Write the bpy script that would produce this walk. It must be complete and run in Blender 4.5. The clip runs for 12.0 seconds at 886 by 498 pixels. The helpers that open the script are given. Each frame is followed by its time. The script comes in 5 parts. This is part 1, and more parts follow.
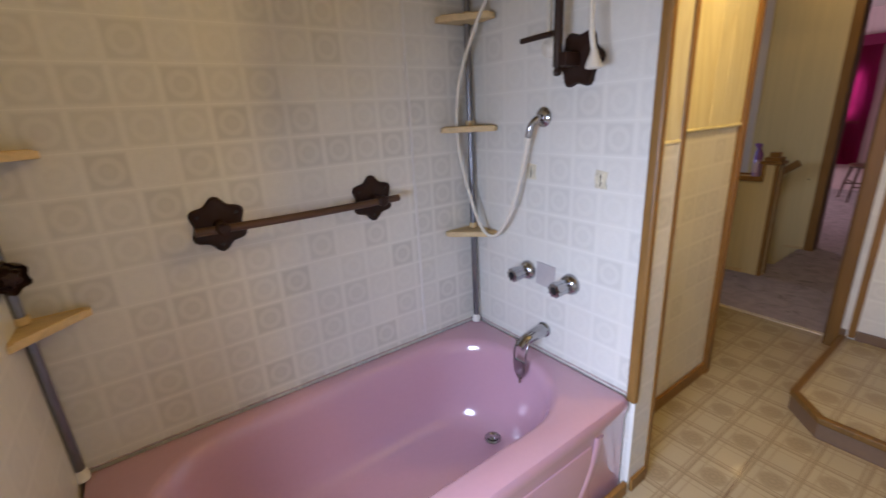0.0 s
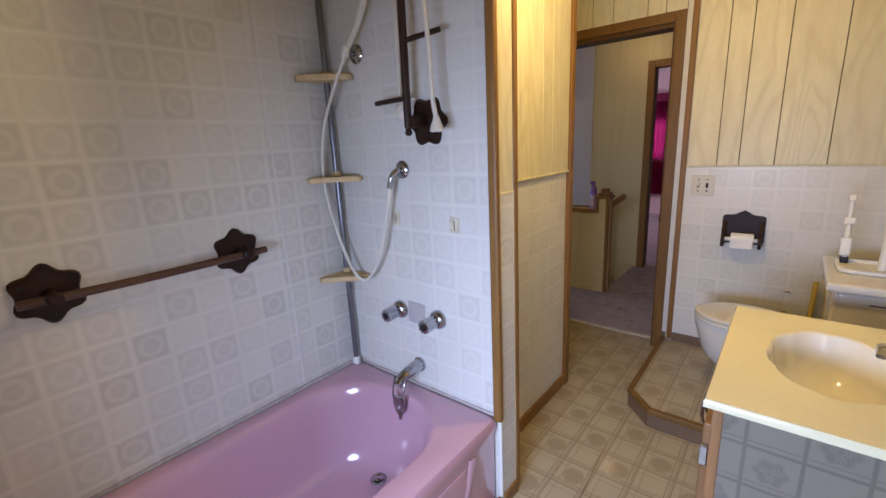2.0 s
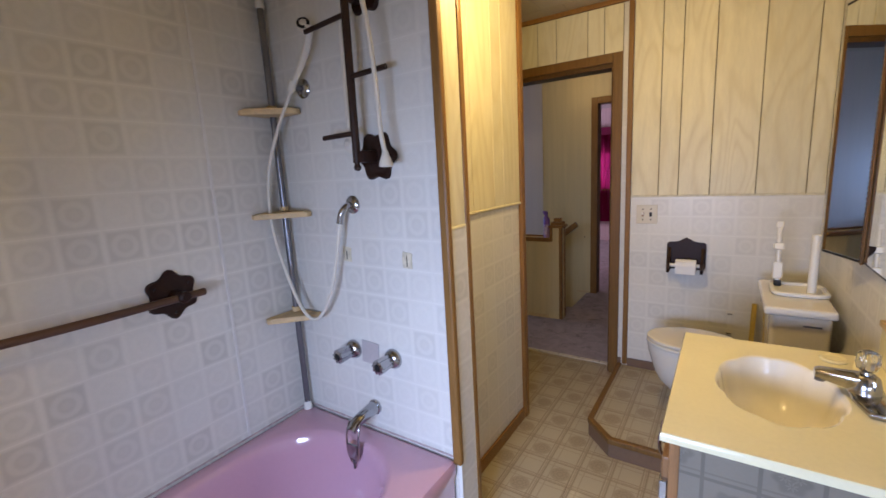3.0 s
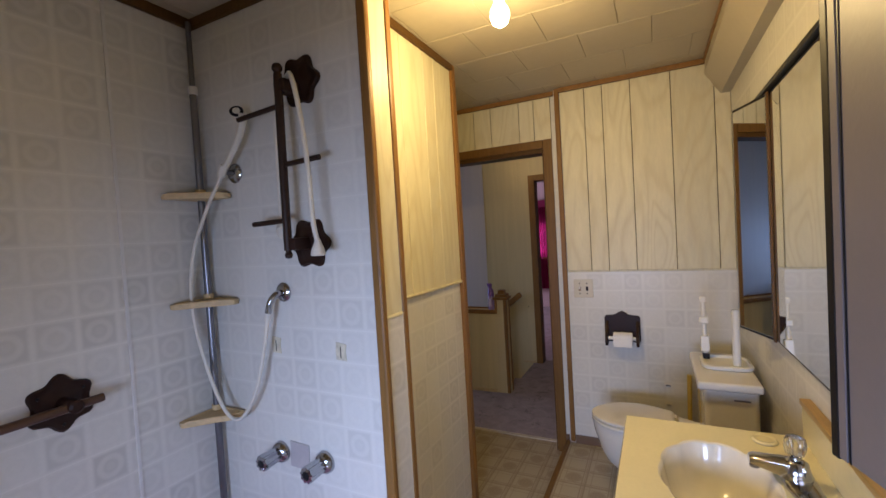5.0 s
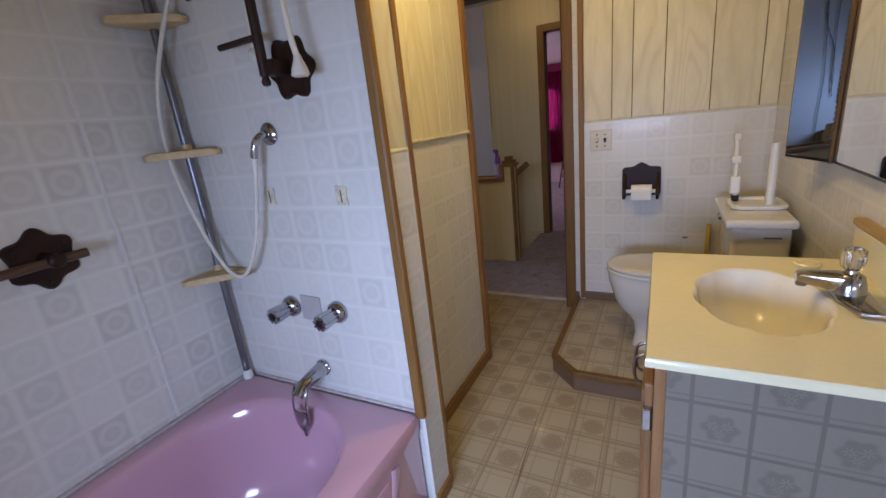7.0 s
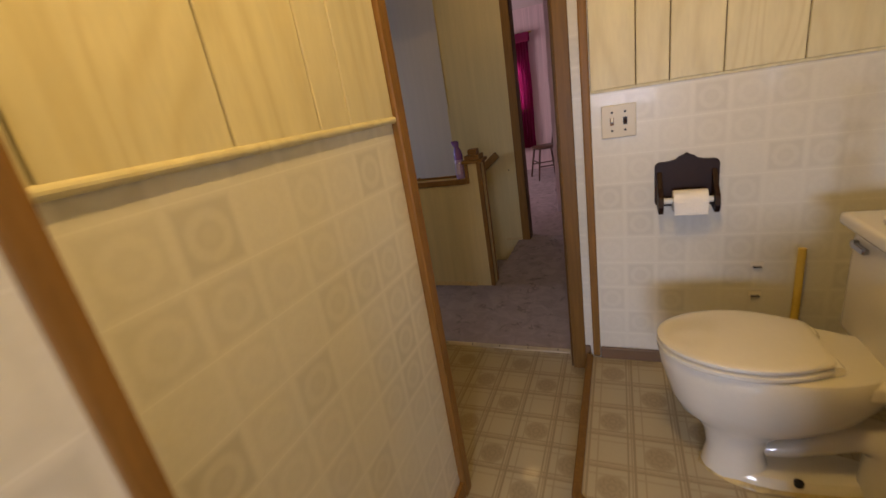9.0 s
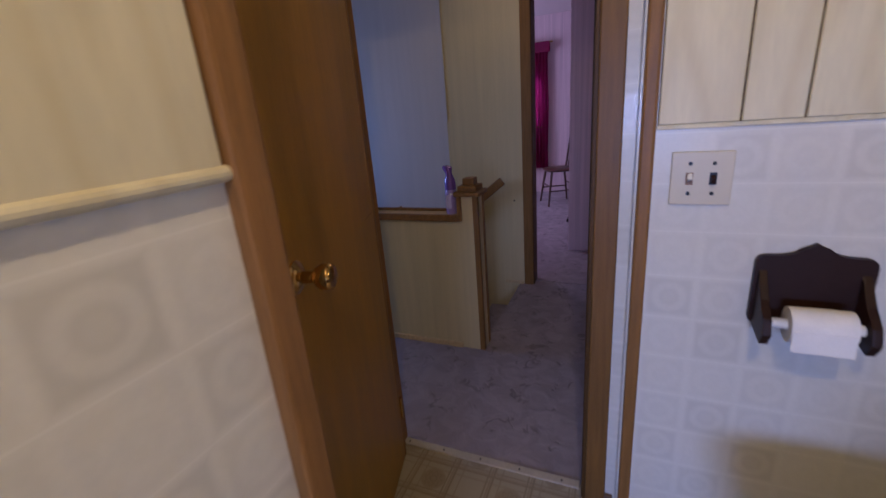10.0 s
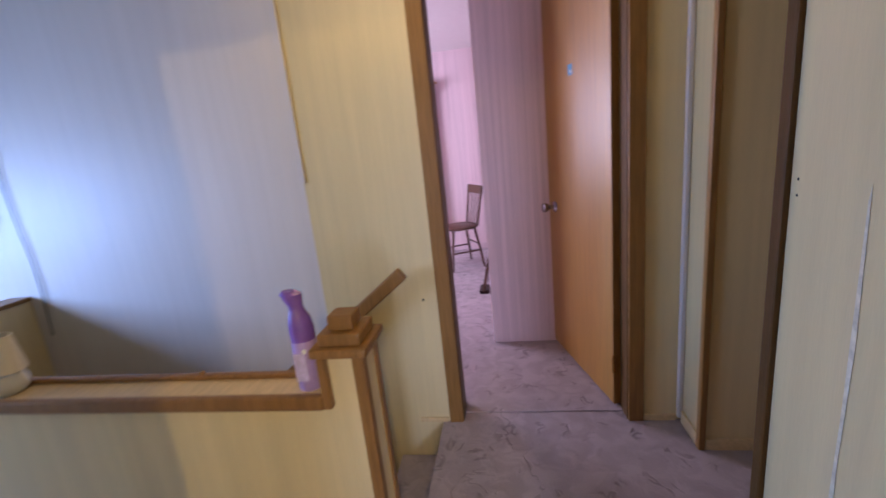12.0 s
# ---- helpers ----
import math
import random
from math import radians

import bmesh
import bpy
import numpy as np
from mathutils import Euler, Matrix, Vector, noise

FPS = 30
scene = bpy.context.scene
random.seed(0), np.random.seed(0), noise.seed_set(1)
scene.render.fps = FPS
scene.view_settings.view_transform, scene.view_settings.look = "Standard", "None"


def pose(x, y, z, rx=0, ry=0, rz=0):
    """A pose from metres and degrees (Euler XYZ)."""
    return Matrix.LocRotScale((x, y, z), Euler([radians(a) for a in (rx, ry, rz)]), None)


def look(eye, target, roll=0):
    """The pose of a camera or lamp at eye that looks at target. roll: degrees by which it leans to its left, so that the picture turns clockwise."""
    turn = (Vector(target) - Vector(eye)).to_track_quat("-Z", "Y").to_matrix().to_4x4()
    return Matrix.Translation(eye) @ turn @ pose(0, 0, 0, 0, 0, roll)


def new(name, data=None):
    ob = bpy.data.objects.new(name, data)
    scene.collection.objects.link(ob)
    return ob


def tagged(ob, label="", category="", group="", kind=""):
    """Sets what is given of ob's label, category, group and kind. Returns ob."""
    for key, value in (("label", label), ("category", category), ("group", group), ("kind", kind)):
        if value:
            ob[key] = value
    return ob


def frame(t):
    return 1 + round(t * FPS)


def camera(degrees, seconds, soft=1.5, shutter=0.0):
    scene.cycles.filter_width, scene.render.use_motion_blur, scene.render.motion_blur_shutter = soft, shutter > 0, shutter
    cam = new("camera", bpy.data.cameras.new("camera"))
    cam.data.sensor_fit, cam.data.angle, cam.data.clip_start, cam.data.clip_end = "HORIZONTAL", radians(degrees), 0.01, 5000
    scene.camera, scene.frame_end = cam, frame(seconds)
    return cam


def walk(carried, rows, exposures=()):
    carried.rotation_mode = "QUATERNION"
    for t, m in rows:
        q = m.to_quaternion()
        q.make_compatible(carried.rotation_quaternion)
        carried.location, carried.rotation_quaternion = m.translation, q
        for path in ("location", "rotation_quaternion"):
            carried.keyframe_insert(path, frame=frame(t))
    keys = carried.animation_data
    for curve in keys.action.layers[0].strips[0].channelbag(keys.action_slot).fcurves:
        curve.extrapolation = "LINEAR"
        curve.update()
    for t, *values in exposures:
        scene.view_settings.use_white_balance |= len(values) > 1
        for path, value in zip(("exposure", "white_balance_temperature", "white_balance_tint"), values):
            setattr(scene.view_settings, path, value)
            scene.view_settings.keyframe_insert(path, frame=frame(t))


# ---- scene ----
cam = camera(92.5, 12.0, shutter=0.3)
PATH = [
    (0, (0.114, 0.164, 1.341), (1.204, 1.727, 0.735), -3.2),
    (0.5, (0.141, 0.121, 1.343), (1.509, 1.442, 0.722), -3.3),
    (1, (0.144, 0.079, 1.355), (1.58, 1.323, 0.73), -2.7),
    (1.5, (0.131, 0.049, 1.379), (1.607, 1.283, 0.831), -2.9),
    (2, (0.12, 0.05, 1.402), (1.614, 1.289, 0.919), -2.9),
    (2.5, (0.141, 0.048, 1.417), (1.684, 1.251, 1.003), -3.2),
    (3, (0.165, 0.052, 1.413), (1.797, 1.151, 1.056), -3.2),
    (3.5, (0.192, 0.054, 1.407), (1.918, 1.005, 1.063), -3.2),
    (3.7, (0.199, 0.052, 1.415), (1.935, 0.988, 1.08), -3.3),
    (5.3, (0.222, 0.032, 1.481), (2.012, 0.924, 1.441), -3.4),
    (5.5, (0.215, 0.035, 1.452), (2.003, 0.928, 1.382), -3.7),
    (6, (0.226, 0.044, 1.407), (2.001, 0.942, 1.198), -5.0),
    (6.5, (0.251, 0.079, 1.358), (1.983, 0.989, 0.946), -5.8),
    (6.7, (0.269, 0.105, 1.309), (1.973, 1.022, 0.802), -6.2),
    (8.5, (1.005, 0.300, 1.268), (2.679, 1.161, 0.592), -7.0),
    (9, (1.283, 0.446, 1.253), (3.009, 1.222, 0.608), -9.5),
    (9.5, (1.617, 0.533, 1.256), (3.365, 1.268, 0.62), -6.8),
    (10, (1.943, 0.589, 1.274), (3.674, 1.374, 0.653), -4.8),
    (10.5, (2.214, 0.692, 1.296), (3.963, 1.504, 0.767), -4.3),
    (11, (2.446, 0.779, 1.285), (4.199, 1.598, 0.78), -3.3),
    (11.5, (2.768, 0.850, 1.289), (4.572, 1.584, 0.833), -3.3),
    (12, (3.055, 0.930, 1.290), (4.977, 1.227, 0.8255), -6.0),
]
EXPOSURES = [
    (0.0, 0.05, 7150, 9), (0.5, 0.0, 6650, 9), (1.0, 0.0, 6500, 10), (2.0, 0.02, 6300, 10), (3.0, 0.0, 6250, 10), (3.5, -0.05, 6200, 10),
    (5.5, -0.34, 6070, 11), (6.0, -0.32, 6030, 13), (6.5, -0.36, 6000, 10), (8.5, -0.14, 7150, 10), (9.0, -0.14, 7900, 10), (9.5, -0.24, 5700, 13),
    (10.0, -0.27, 5000, 24), (10.5, 0.34, 5550, 17), (11.0, 1.0, 5580, 14), (11.5, 1.50, 5250, 16), (12.0, 1.54, 5700, 12),
]
walk(cam, [(t, look(eye, target, roll)) for t, eye, target, roll in PATH], EXPOSURES)

# ---- world and light ----
world = bpy.data.worlds.new("world")
world.use_nodes = True
scene.world = world
_wn = world.node_tree
_sky = _wn.nodes.new("ShaderNodeTexSky")
_sky.sky_type, _sky.sun_disc = "NISHITA", False
_sky.sun_elevation, _sky.sun_rotation = radians(24), radians(200)
_wn.links.new(_sky.outputs[0], _wn.nodes["Background"].inputs[0])
_wn.nodes["Background"].inputs[1].default_value = 0.10


def lamp(name, kind, m, watts, colour, size=0.1, size_y=None, spread=180):
    d = bpy.data.lights.new(name, kind)
    d.energy, d.color = watts, colour
    if kind == "AREA":
        d.shape, d.size, d.size_y = "RECTANGLE", size, size_y or size
        d.spread = radians(spread)
    elif kind == "POINT":
        d.shadow_soft_size = size
    ob = new(name, d)
    ob.matrix_world = m
    return ob


WARM, SKY = (1.0, 0.69, 0.28), (0.52, 0.64, 1.0)
lamp("ceiling_bulb", "POINT", pose(1.61, 0.466, 2.12), 28.5, WARM, 0.028)
lamp("bath_window_light", "AREA", pose(-0.60, 0.40, 1.08, 0, 0, 5) @ pose(0, 0, 0, 0, -90, 0) @ pose(0, 0, 0, 0, 33, 0), 35, SKY, 0.44, 0.74, 128)
lamp("stair_window_light", "AREA", pose(3.74, 4.48, 1.10, -73, 0, 4), 21, (0.36, 0.53, 1.0), 0.9, 0.5, 150)
lamp("bedroom_window_light", "AREA", pose(7.1, 3.48, 1.43, -90, 0, 0), 37, (0.88, 0.76, 1.0), 1.3, 1.1)
lamp("curtain_window_light", "AREA", pose(8.36, 2.1, 1.28, 0, 90, 0), 6, (0.95, 0.9, 1.0), 0.6, 0.6)
lamp("hall_lamp_light", "POINT", pose(4.36, 1.29, 2.22), 2.3, WARM, 0.06)


# ---- materials ----
def material(name, colour, rough=0.5, metal=0.0, vary=0.12, scale=6.0, bump=0.1, bscale=80.0, stretch=(1, 1, 1), coat=0.0, island=0.0, spec=0.5):
    """A surface with variation at two scales and fine relief."""
    m = bpy.data.materials.new(name)
    m.use_nodes = True
    nt = m.node_tree
    b = nt.nodes["Principled BSDF"]
    b.inputs["Roughness"].default_value, b.inputs["Metallic"].default_value = rough, metal
    b.inputs["Specular IOR Level"].default_value = spec
    b.inputs["Coat Weight"].default_value = coat
    co = nt.nodes.new("ShaderNodeTexCoord")
    mp = nt.nodes.new("ShaderNodeMapping")
    mp.inputs["Scale"].default_value = stretch
    nt.links.new(co.outputs["Object"], mp.inputs[0])
    n1, n2 = nt.nodes.new("ShaderNodeTexNoise"), nt.nodes.new("ShaderNodeTexNoise")
    for n, s, d in ((n1, scale, 3.0), (n2, bscale, 2.0)):
        n.inputs["Scale"].default_value, n.inputs["Detail"].default_value = s, d
        nt.links.new(mp.outputs[0], n.inputs[0])
    mix = nt.nodes.new("ShaderNodeMath")
    mix.operation = "MULTIPLY_ADD"
    mix.inputs[1].default_value, mix.inputs[2].default_value = 0.35, 0.0
    nt.links.new(n2.outputs[0], mix.inputs[0])
    add = nt.nodes.new("ShaderNodeMath")
    add.operation = "MULTIPLY_ADD"
    add.inputs[1].default_value = 0.65
    nt.links.new(n1.outputs[0], add.inputs[0])
    nt.links.new(mix.outputs[0], add.inputs[2])
    ramp = nt.nodes.new("ShaderNodeMapRange")
    ramp.inputs[1].default_value, ramp.inputs[2].default_value = 0.3, 0.7
    ramp.inputs[3].default_value, ramp.inputs[4].default_value = 1 - vary, 1 + vary * 0.6
    nt.links.new(add.outputs[0], ramp.inputs[0])
    value = ramp.outputs[0]
    if island:
        info = nt.nodes.new("ShaderNodeObjectInfo")
        r2 = nt.nodes.new("ShaderNodeMapRange")
        r2.inputs[3].default_value, r2.inputs[4].default_value = 1 - island, 1 + island
        nt.links.new(info.outputs["Random"], r2.inputs[0])
        mu = nt.nodes.new("ShaderNodeMath")
        mu.operation = "MULTIPLY"
        nt.links.new(value, mu.inputs[0])
        nt.links.new(r2.outputs[0], mu.inputs[1])
        value = mu.outputs[0]
    vm = nt.nodes.new("ShaderNodeVectorMath")
    vm.operation = "SCALE"
    vm.inputs[0].default_value = colour
    nt.links.new(value, vm.inputs["Scale"])
    nt.links.new(vm.outputs[0], b.inputs["Base Color"])
    rr = nt.nodes.new("ShaderNodeMapRange")
    rr.inputs[3].default_value, rr.inputs[4].default_value = max(0.02, rough * 0.8), min(1, rough * 1.2)
    nt.links.new(add.outputs[0], rr.inputs[0])
    nt.links.new(rr.outputs[0], b.inputs["Roughness"])
    if bump:
        bp = nt.nodes.new("ShaderNodeBump")
        bp.inputs["Strength"].default_value, bp.inputs["Distance"].default_value = bump, 0.003
        nt.links.new(n2.outputs[0], bp.inputs["Height"])
        nt.links.new(bp.outputs[0], b.inputs["Normal"])
    return m


def maths(nt, op, *args):
    n = nt.nodes.new("ShaderNodeMath")
    n.operation = op
    for i, a in enumerate(args):
        if isinstance(a, (int, float)):
            n.inputs[i].default_value = a
        else:
            nt.links.new(a, n.inputs[i])
    return n.outputs[0]


def printed(name, base, dark, axes, pitch, draw, rough=0.3, amount=1.0, coat=0.0, origin=(0, 0), relief=0.3, light=0.0):
    """A sheet with a printed and embossed pattern, repeated every pitch metres over two object axes. draw(nt, u, v, cu, cv) gives
    0 to 1: u, v run -0.5 to 0.5 in a cell, cu, cv are the cell's numbers."""
    m = material(name, base, rough, 0, 0.07, 2.5, 0.06, 120, coat=coat)
    nt = m.node_tree
    b = nt.nodes["Principled BSDF"]
    co = nt.nodes.new("ShaderNodeTexCoord")
    sep = nt.nodes.new("ShaderNodeSeparateXYZ")
    nt.links.new(co.outputs["Object"], sep.inputs[0])
    cells = []
    for a, o, p in zip(axes, origin, pitch):
        s = maths(nt, "DIVIDE", maths(nt, "SUBTRACT", sep.outputs[a], o), p)
        c = maths(nt, "FLOOR", s)
        cells.append((maths(nt, "SUBTRACT", maths(nt, "SUBTRACT", s, c), 0.5), c))
    (u, cu), (v, cv) = cells
    mask = maths(nt, "MULTIPLY", draw(nt, u, v, cu, cv), amount)
    # Highlight along each embossed horizontal joint, painted as a pale line.
    line = maths(nt, "MULTIPLY", near(nt, maths(nt, "ABSOLUTE", v), 0.5, 0.006, 0.014), light)
    old = b.inputs["Base Color"].links[0].from_socket
    mx = nt.nodes.new("ShaderNodeMix")
    mx.data_type = "RGBA"
    nt.links.new(mask, mx.inputs[0])
    nt.links.new(old, mx.inputs[6])
    mx.inputs[7].default_value = (*dark, 1)
    m2 = nt.nodes.new("ShaderNodeMix")
    m2.data_type = "RGBA"
    nt.links.new(line, m2.inputs[0])
    nt.links.new(mx.outputs[2], m2.inputs[6])
    m2.inputs[7].default_value = (0.86, 0.85, 0.80, 1)
    nt.links.new(m2.outputs[2], b.inputs["Base Color"])
    bp = nt.nodes.new("ShaderNodeBump")
    bp.inputs["Strength"].default_value, bp.inputs["Distance"].default_value = relief, 0.0025
    bp.invert = True
    nt.links.new(mask, bp.inputs["Height"])
    nt.links.new(bp.outputs[0], b.inputs["Normal"])
    return m


def near(nt, a, at, half, soft):
    """1 where a lies within half of at, fading over soft."""
    r = nt.nodes.new("ShaderNodeMapRange")
    r.interpolation_type = "SMOOTHSTEP"
    r.inputs[1].default_value, r.inputs[2].default_value = half, half + soft
    r.inputs[3].default_value, r.inputs[4].default_value = 1, 0
    nt.links.new(maths(nt, "ABSOLUTE", maths(nt, "SUBTRACT", a, at)), r.inputs[0])
    return r.outputs[0]


def radius(nt, u, v):
    return maths(nt, "SQRT", maths(nt, "ADD", maths(nt, "MULTIPLY", u, u), maths(nt, "MULTIPLY", v, v)))


def chebyshev(nt, u, v):
    return maths(nt, "MAXIMUM", maths(nt, "ABSOLUTE", u), maths(nt, "ABSOLUTE", v))


def tile_draw(nt, u, v, cu, cv):
    """In each cell a soft greyer square with a pale ring, some stronger than others."""
    sq = chebyshev(nt, u, v)
    rnd = radius(nt, u, v)
    ring = near(nt, rnd, 0.27, 0.02, 0.11)
    core = near(nt, rnd, 0.0, 0.06, 0.14)
    odd = maths(nt, "FLOORED_MODULO", maths(nt, "ADD", cu, cv), 2.0)
    cell = nt.nodes.new("ShaderNodeCombineXYZ")
    nt.links.new(cu, cell.inputs[0])
    nt.links.new(cv, cell.inputs[1])
    chance = nt.nodes.new("ShaderNodeTexWhiteNoise")
    nt.links.new(cell.outputs[0], chance.inputs[0])
    field = near(nt, sq, 0.0, 0.36, 0.13)
    motif = maths(nt, "MULTIPLY", field, maths(nt, "SUBTRACT", 0.85, maths(nt, "MULTIPLY", ring, 0.50)))
    motif = maths(nt, "MULTIPLY", motif, maths(nt, "SUBTRACT", 1.0, maths(nt, "MULTIPLY", core, 0.25)))
    weight = maths(nt, "ADD", 0.14, maths(nt, "ADD", maths(nt, "MULTIPLY", odd, 0.14), maths(nt, "MULTIPLY", maths(nt, "POWER", chance.outputs[0], 1.5), 0.62)))
    return maths(nt, "MULTIPLY", motif, weight)


def plaid_draw(nt, u, v, cu, cv):
    """Crossing pairs of lines, and a rosette in every second cell."""
    lines = None
    for a in (u, v):
        for at, half, k in ((0.5, 0.02, 0.6), (-0.5, 0.02, 0.6), (-0.36, 0.014, 0.55), (0.30, 0.012, 0.35), (-0.44, 0.012, 0.4)):
            s = maths(nt, "MULTIPLY", near(nt, a, at, half, 0.012), k)
            lines = s if lines is None else maths(nt, "MAXIMUM", lines, s)
    odd = maths(nt, "FLOORED_MODULO", maths(nt, "ADD", cu, cv), 2.0)
    u2, v2 = maths(nt, "ADD", u, 0.02), maths(nt, "ADD", v, 0.02)
    r = radius(nt, u2, v2)
    ang = maths(nt, "ARCTAN2", v2, u2)
    petal = maths(nt, "ADD", 0.2, maths(nt, "MULTIPLY", maths(nt, "COSINE", maths(nt, "MULTIPLY", ang, 8.0)), 0.035))
    flower = near(nt, maths(nt, "SUBTRACT", r, petal), 0.0, 0.018, 0.03)
    core = near(nt, r, 0.09, 0.02, 0.03)
    inner = maths(nt, "MAXIMUM", flower, core)
    disc = maths(nt, "MULTIPLY", near(nt, r, 0.0, 0.29, 0.06), 0.38)
    return maths(nt, "MAXIMUM", lines, maths(nt, "MULTIPLY", maths(nt, "MAXIMUM", maths(nt, "MULTIPLY", inner, 0.55), disc), odd))


def daisy_draw(nt, u, v, cu, cv):
    """Single grid lines, and in every second cell a dim disc with pale daisies."""
    grid = maths(nt, "MULTIPLY", near(nt, chebyshev(nt, u, v), 0.5, 0.030, 0.016), 0.62)
    second = maths(nt, "MULTIPLY", near(nt, v, -0.36, 0.016, 0.012), 0.42)
    odd = maths(nt, "FLOORED_MODULO", maths(nt, "ADD", cu, cv), 2.0)
    wide = maths(nt, "ADD", 0.30, maths(nt, "MULTIPLY", maths(nt, "COSINE", maths(nt, "MULTIPLY", maths(nt, "ARCTAN2", v, u), 6.0)), 0.035))
    disc = near(nt, maths(nt, "SUBTRACT", radius(nt, u, v), wide), -1.0, 0.94, 0.10)
    pale = None
    for cx, cy, r in ((-0.11, 0.06, 0.12), (0.12, 0.03, 0.11), (0.0, -0.13, 0.11)):
        a, b = maths(nt, "SUBTRACT", u, cx), maths(nt, "SUBTRACT", v, cy)
        petal = maths(nt, "MULTIPLY", r, maths(nt, "ADD", 0.62, maths(nt, "MULTIPLY", maths(nt, "COSINE", maths(nt, "MULTIPLY", maths(nt, "ARCTAN2", b, a), 7.0)), 0.38)))
        bloom = maths(nt, "MULTIPLY", maths(nt, "LESS_THAN", radius(nt, a, b), petal), maths(nt, "GREATER_THAN", radius(nt, a, b), r * 0.22))
        pale = bloom if pale is None else maths(nt, "MAXIMUM", pale, bloom)
    flower = maths(nt, "MULTIPLY", maths(nt, "MULTIPLY", disc, odd), maths(nt, "SUBTRACT", 0.5, maths(nt, "MULTIPLY", pale, 0.42)))
    return maths(nt, "MAXIMUM", maths(nt, "MAXIMUM", grid, second), flower)


TILE = 0.108
TILE_WHITE, TILE_GREY = (0.69, 0.675, 0.615), (0.48, 0.47, 0.425)
M_TILE_X = printed("embossed_tile_board_long", TILE_WHITE, TILE_GREY, (0, 2), (TILE, TILE), tile_draw, 0.33, 0.92, 0.08, light=0.26, relief=0.12)
M_TILE_Y = printed("embossed_tile_board_end", TILE_WHITE, TILE_GREY, (1, 2), (TILE, TILE), tile_draw, 0.33, 0.6, 0.08, light=0.22, relief=0.12)
M_VINYL = printed("plaid_vinyl", (0.41, 0.355, 0.245), (0.19, 0.135, 0.075), (0, 1), (0.14, 0.14), plaid_draw, 0.36, 1.0, 0.1, relief=0.15)
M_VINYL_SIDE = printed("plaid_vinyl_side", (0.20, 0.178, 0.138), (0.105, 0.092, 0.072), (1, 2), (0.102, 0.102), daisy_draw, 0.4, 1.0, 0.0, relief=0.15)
M_PANEL = material("cream_wood_panel", (0.68, 0.63, 0.435), 0.45, 0, 0.10, 2.6, 0.06, 30, (4, 4, 0.8), island=0.05)
for _n in M_PANEL.node_tree.nodes:
    if _n.bl_idname == "ShaderNodeTexNoise" and _n.inputs["Scale"].default_value < 10:
        _n.inputs["Distortion"].default_value = 1.8  # cathedral grain
_pt = M_PANEL.node_tree
_pco, _pmap, _pn = (_pt.nodes.new(k) for k in ("ShaderNodeTexCoord", "ShaderNodeMapping", "ShaderNodeTexNoise"))
_pmap.inputs["Scale"].default_value = (5.5, 5.5, 1.1)
_pn.inputs["Scale"].default_value, _pn.inputs["Detail"].default_value, _pn.inputs["Distortion"].default_value = 1.0, 0.6, 0.35
_pt.links.new(_pco.outputs["Object"], _pmap.inputs[0])
_pt.links.new(_pmap.outputs[0], _pn.inputs[0])
_fig = maths(_pt, "POWER", maths(_pt, "MULTIPLY_ADD", maths(_pt, "SINE", maths(_pt, "MULTIPLY", _pn.outputs[0], 62.0)), 0.5, 0.5), 3.0)
_pmx = _pt.nodes.new("ShaderNodeMix")
_pmx.data_type = "RGBA"
_pt.links.new(maths(_pt, "MULTIPLY", _fig, 0.30), _pmx.inputs[0])
_pb = _pt.nodes["Principled BSDF"]
_pt.links.new(_pb.inputs["Base Color"].links[0].from_socket, _pmx.inputs[6])
_pmx.inputs[7].default_value = (0.50, 0.42, 0.22, 1)
_pt.links.new(_pmx.outputs[2], _pb.inputs["Base Color"])
M_GROOVE = material("dark_groove", (0.10, 0.062, 0.028), 0.8)
M_HALLPANEL = material("beige_hall_panel", (0.63, 0.515, 0.28), 0.42, 0, 0.10, 2.0, 0.05, 60, (14, 14, 0.6), spec=0.4)
M_WHITEPANEL = material("pale_stair_panel", (0.60, 0.545, 0.51), 0.5, 0, 0.06, 2.0, 0.04, 60, (10, 10, 0.6))
M_PINKPANEL = material("pink_striped_panel", (0.62, 0.47, 0.47), 0.45, 0, 0.22, 2.2, 0.05, 50, (22, 22, 0.35))
M_CEIL = material("satin_ceiling_panel", (0.42, 0.37, 0.28), 0.30, 0, 0.08, 2.0, 0.05, 30)
M_TRIM = material("brown_stained_trim", (0.245, 0.122, 0.033), 0.40, 0, 0.28, 5, 0.1, 60, (18, 18, 1.2), spec=0.28)
M_CASING = material("olive_brown_casing", (0.18, 0.092, 0.024), 0.40, 0, 0.28, 5, 0.1, 60, (18, 18, 1.2), spec=0.28)
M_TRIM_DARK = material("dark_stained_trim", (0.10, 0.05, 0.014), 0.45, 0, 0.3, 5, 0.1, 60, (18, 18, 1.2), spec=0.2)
M_BASE = material("vinyl_baseboard", (0.165, 0.10, 0.058), 0.5, 0, 0.15)
M_DOOR = material("varnished_door_veneer", (0.36, 0.185, 0.013), 0.34, 0, 0.22, 2.5, 0.05, 30, (9, 9, 0.8), coat=0.05, spec=0.3)


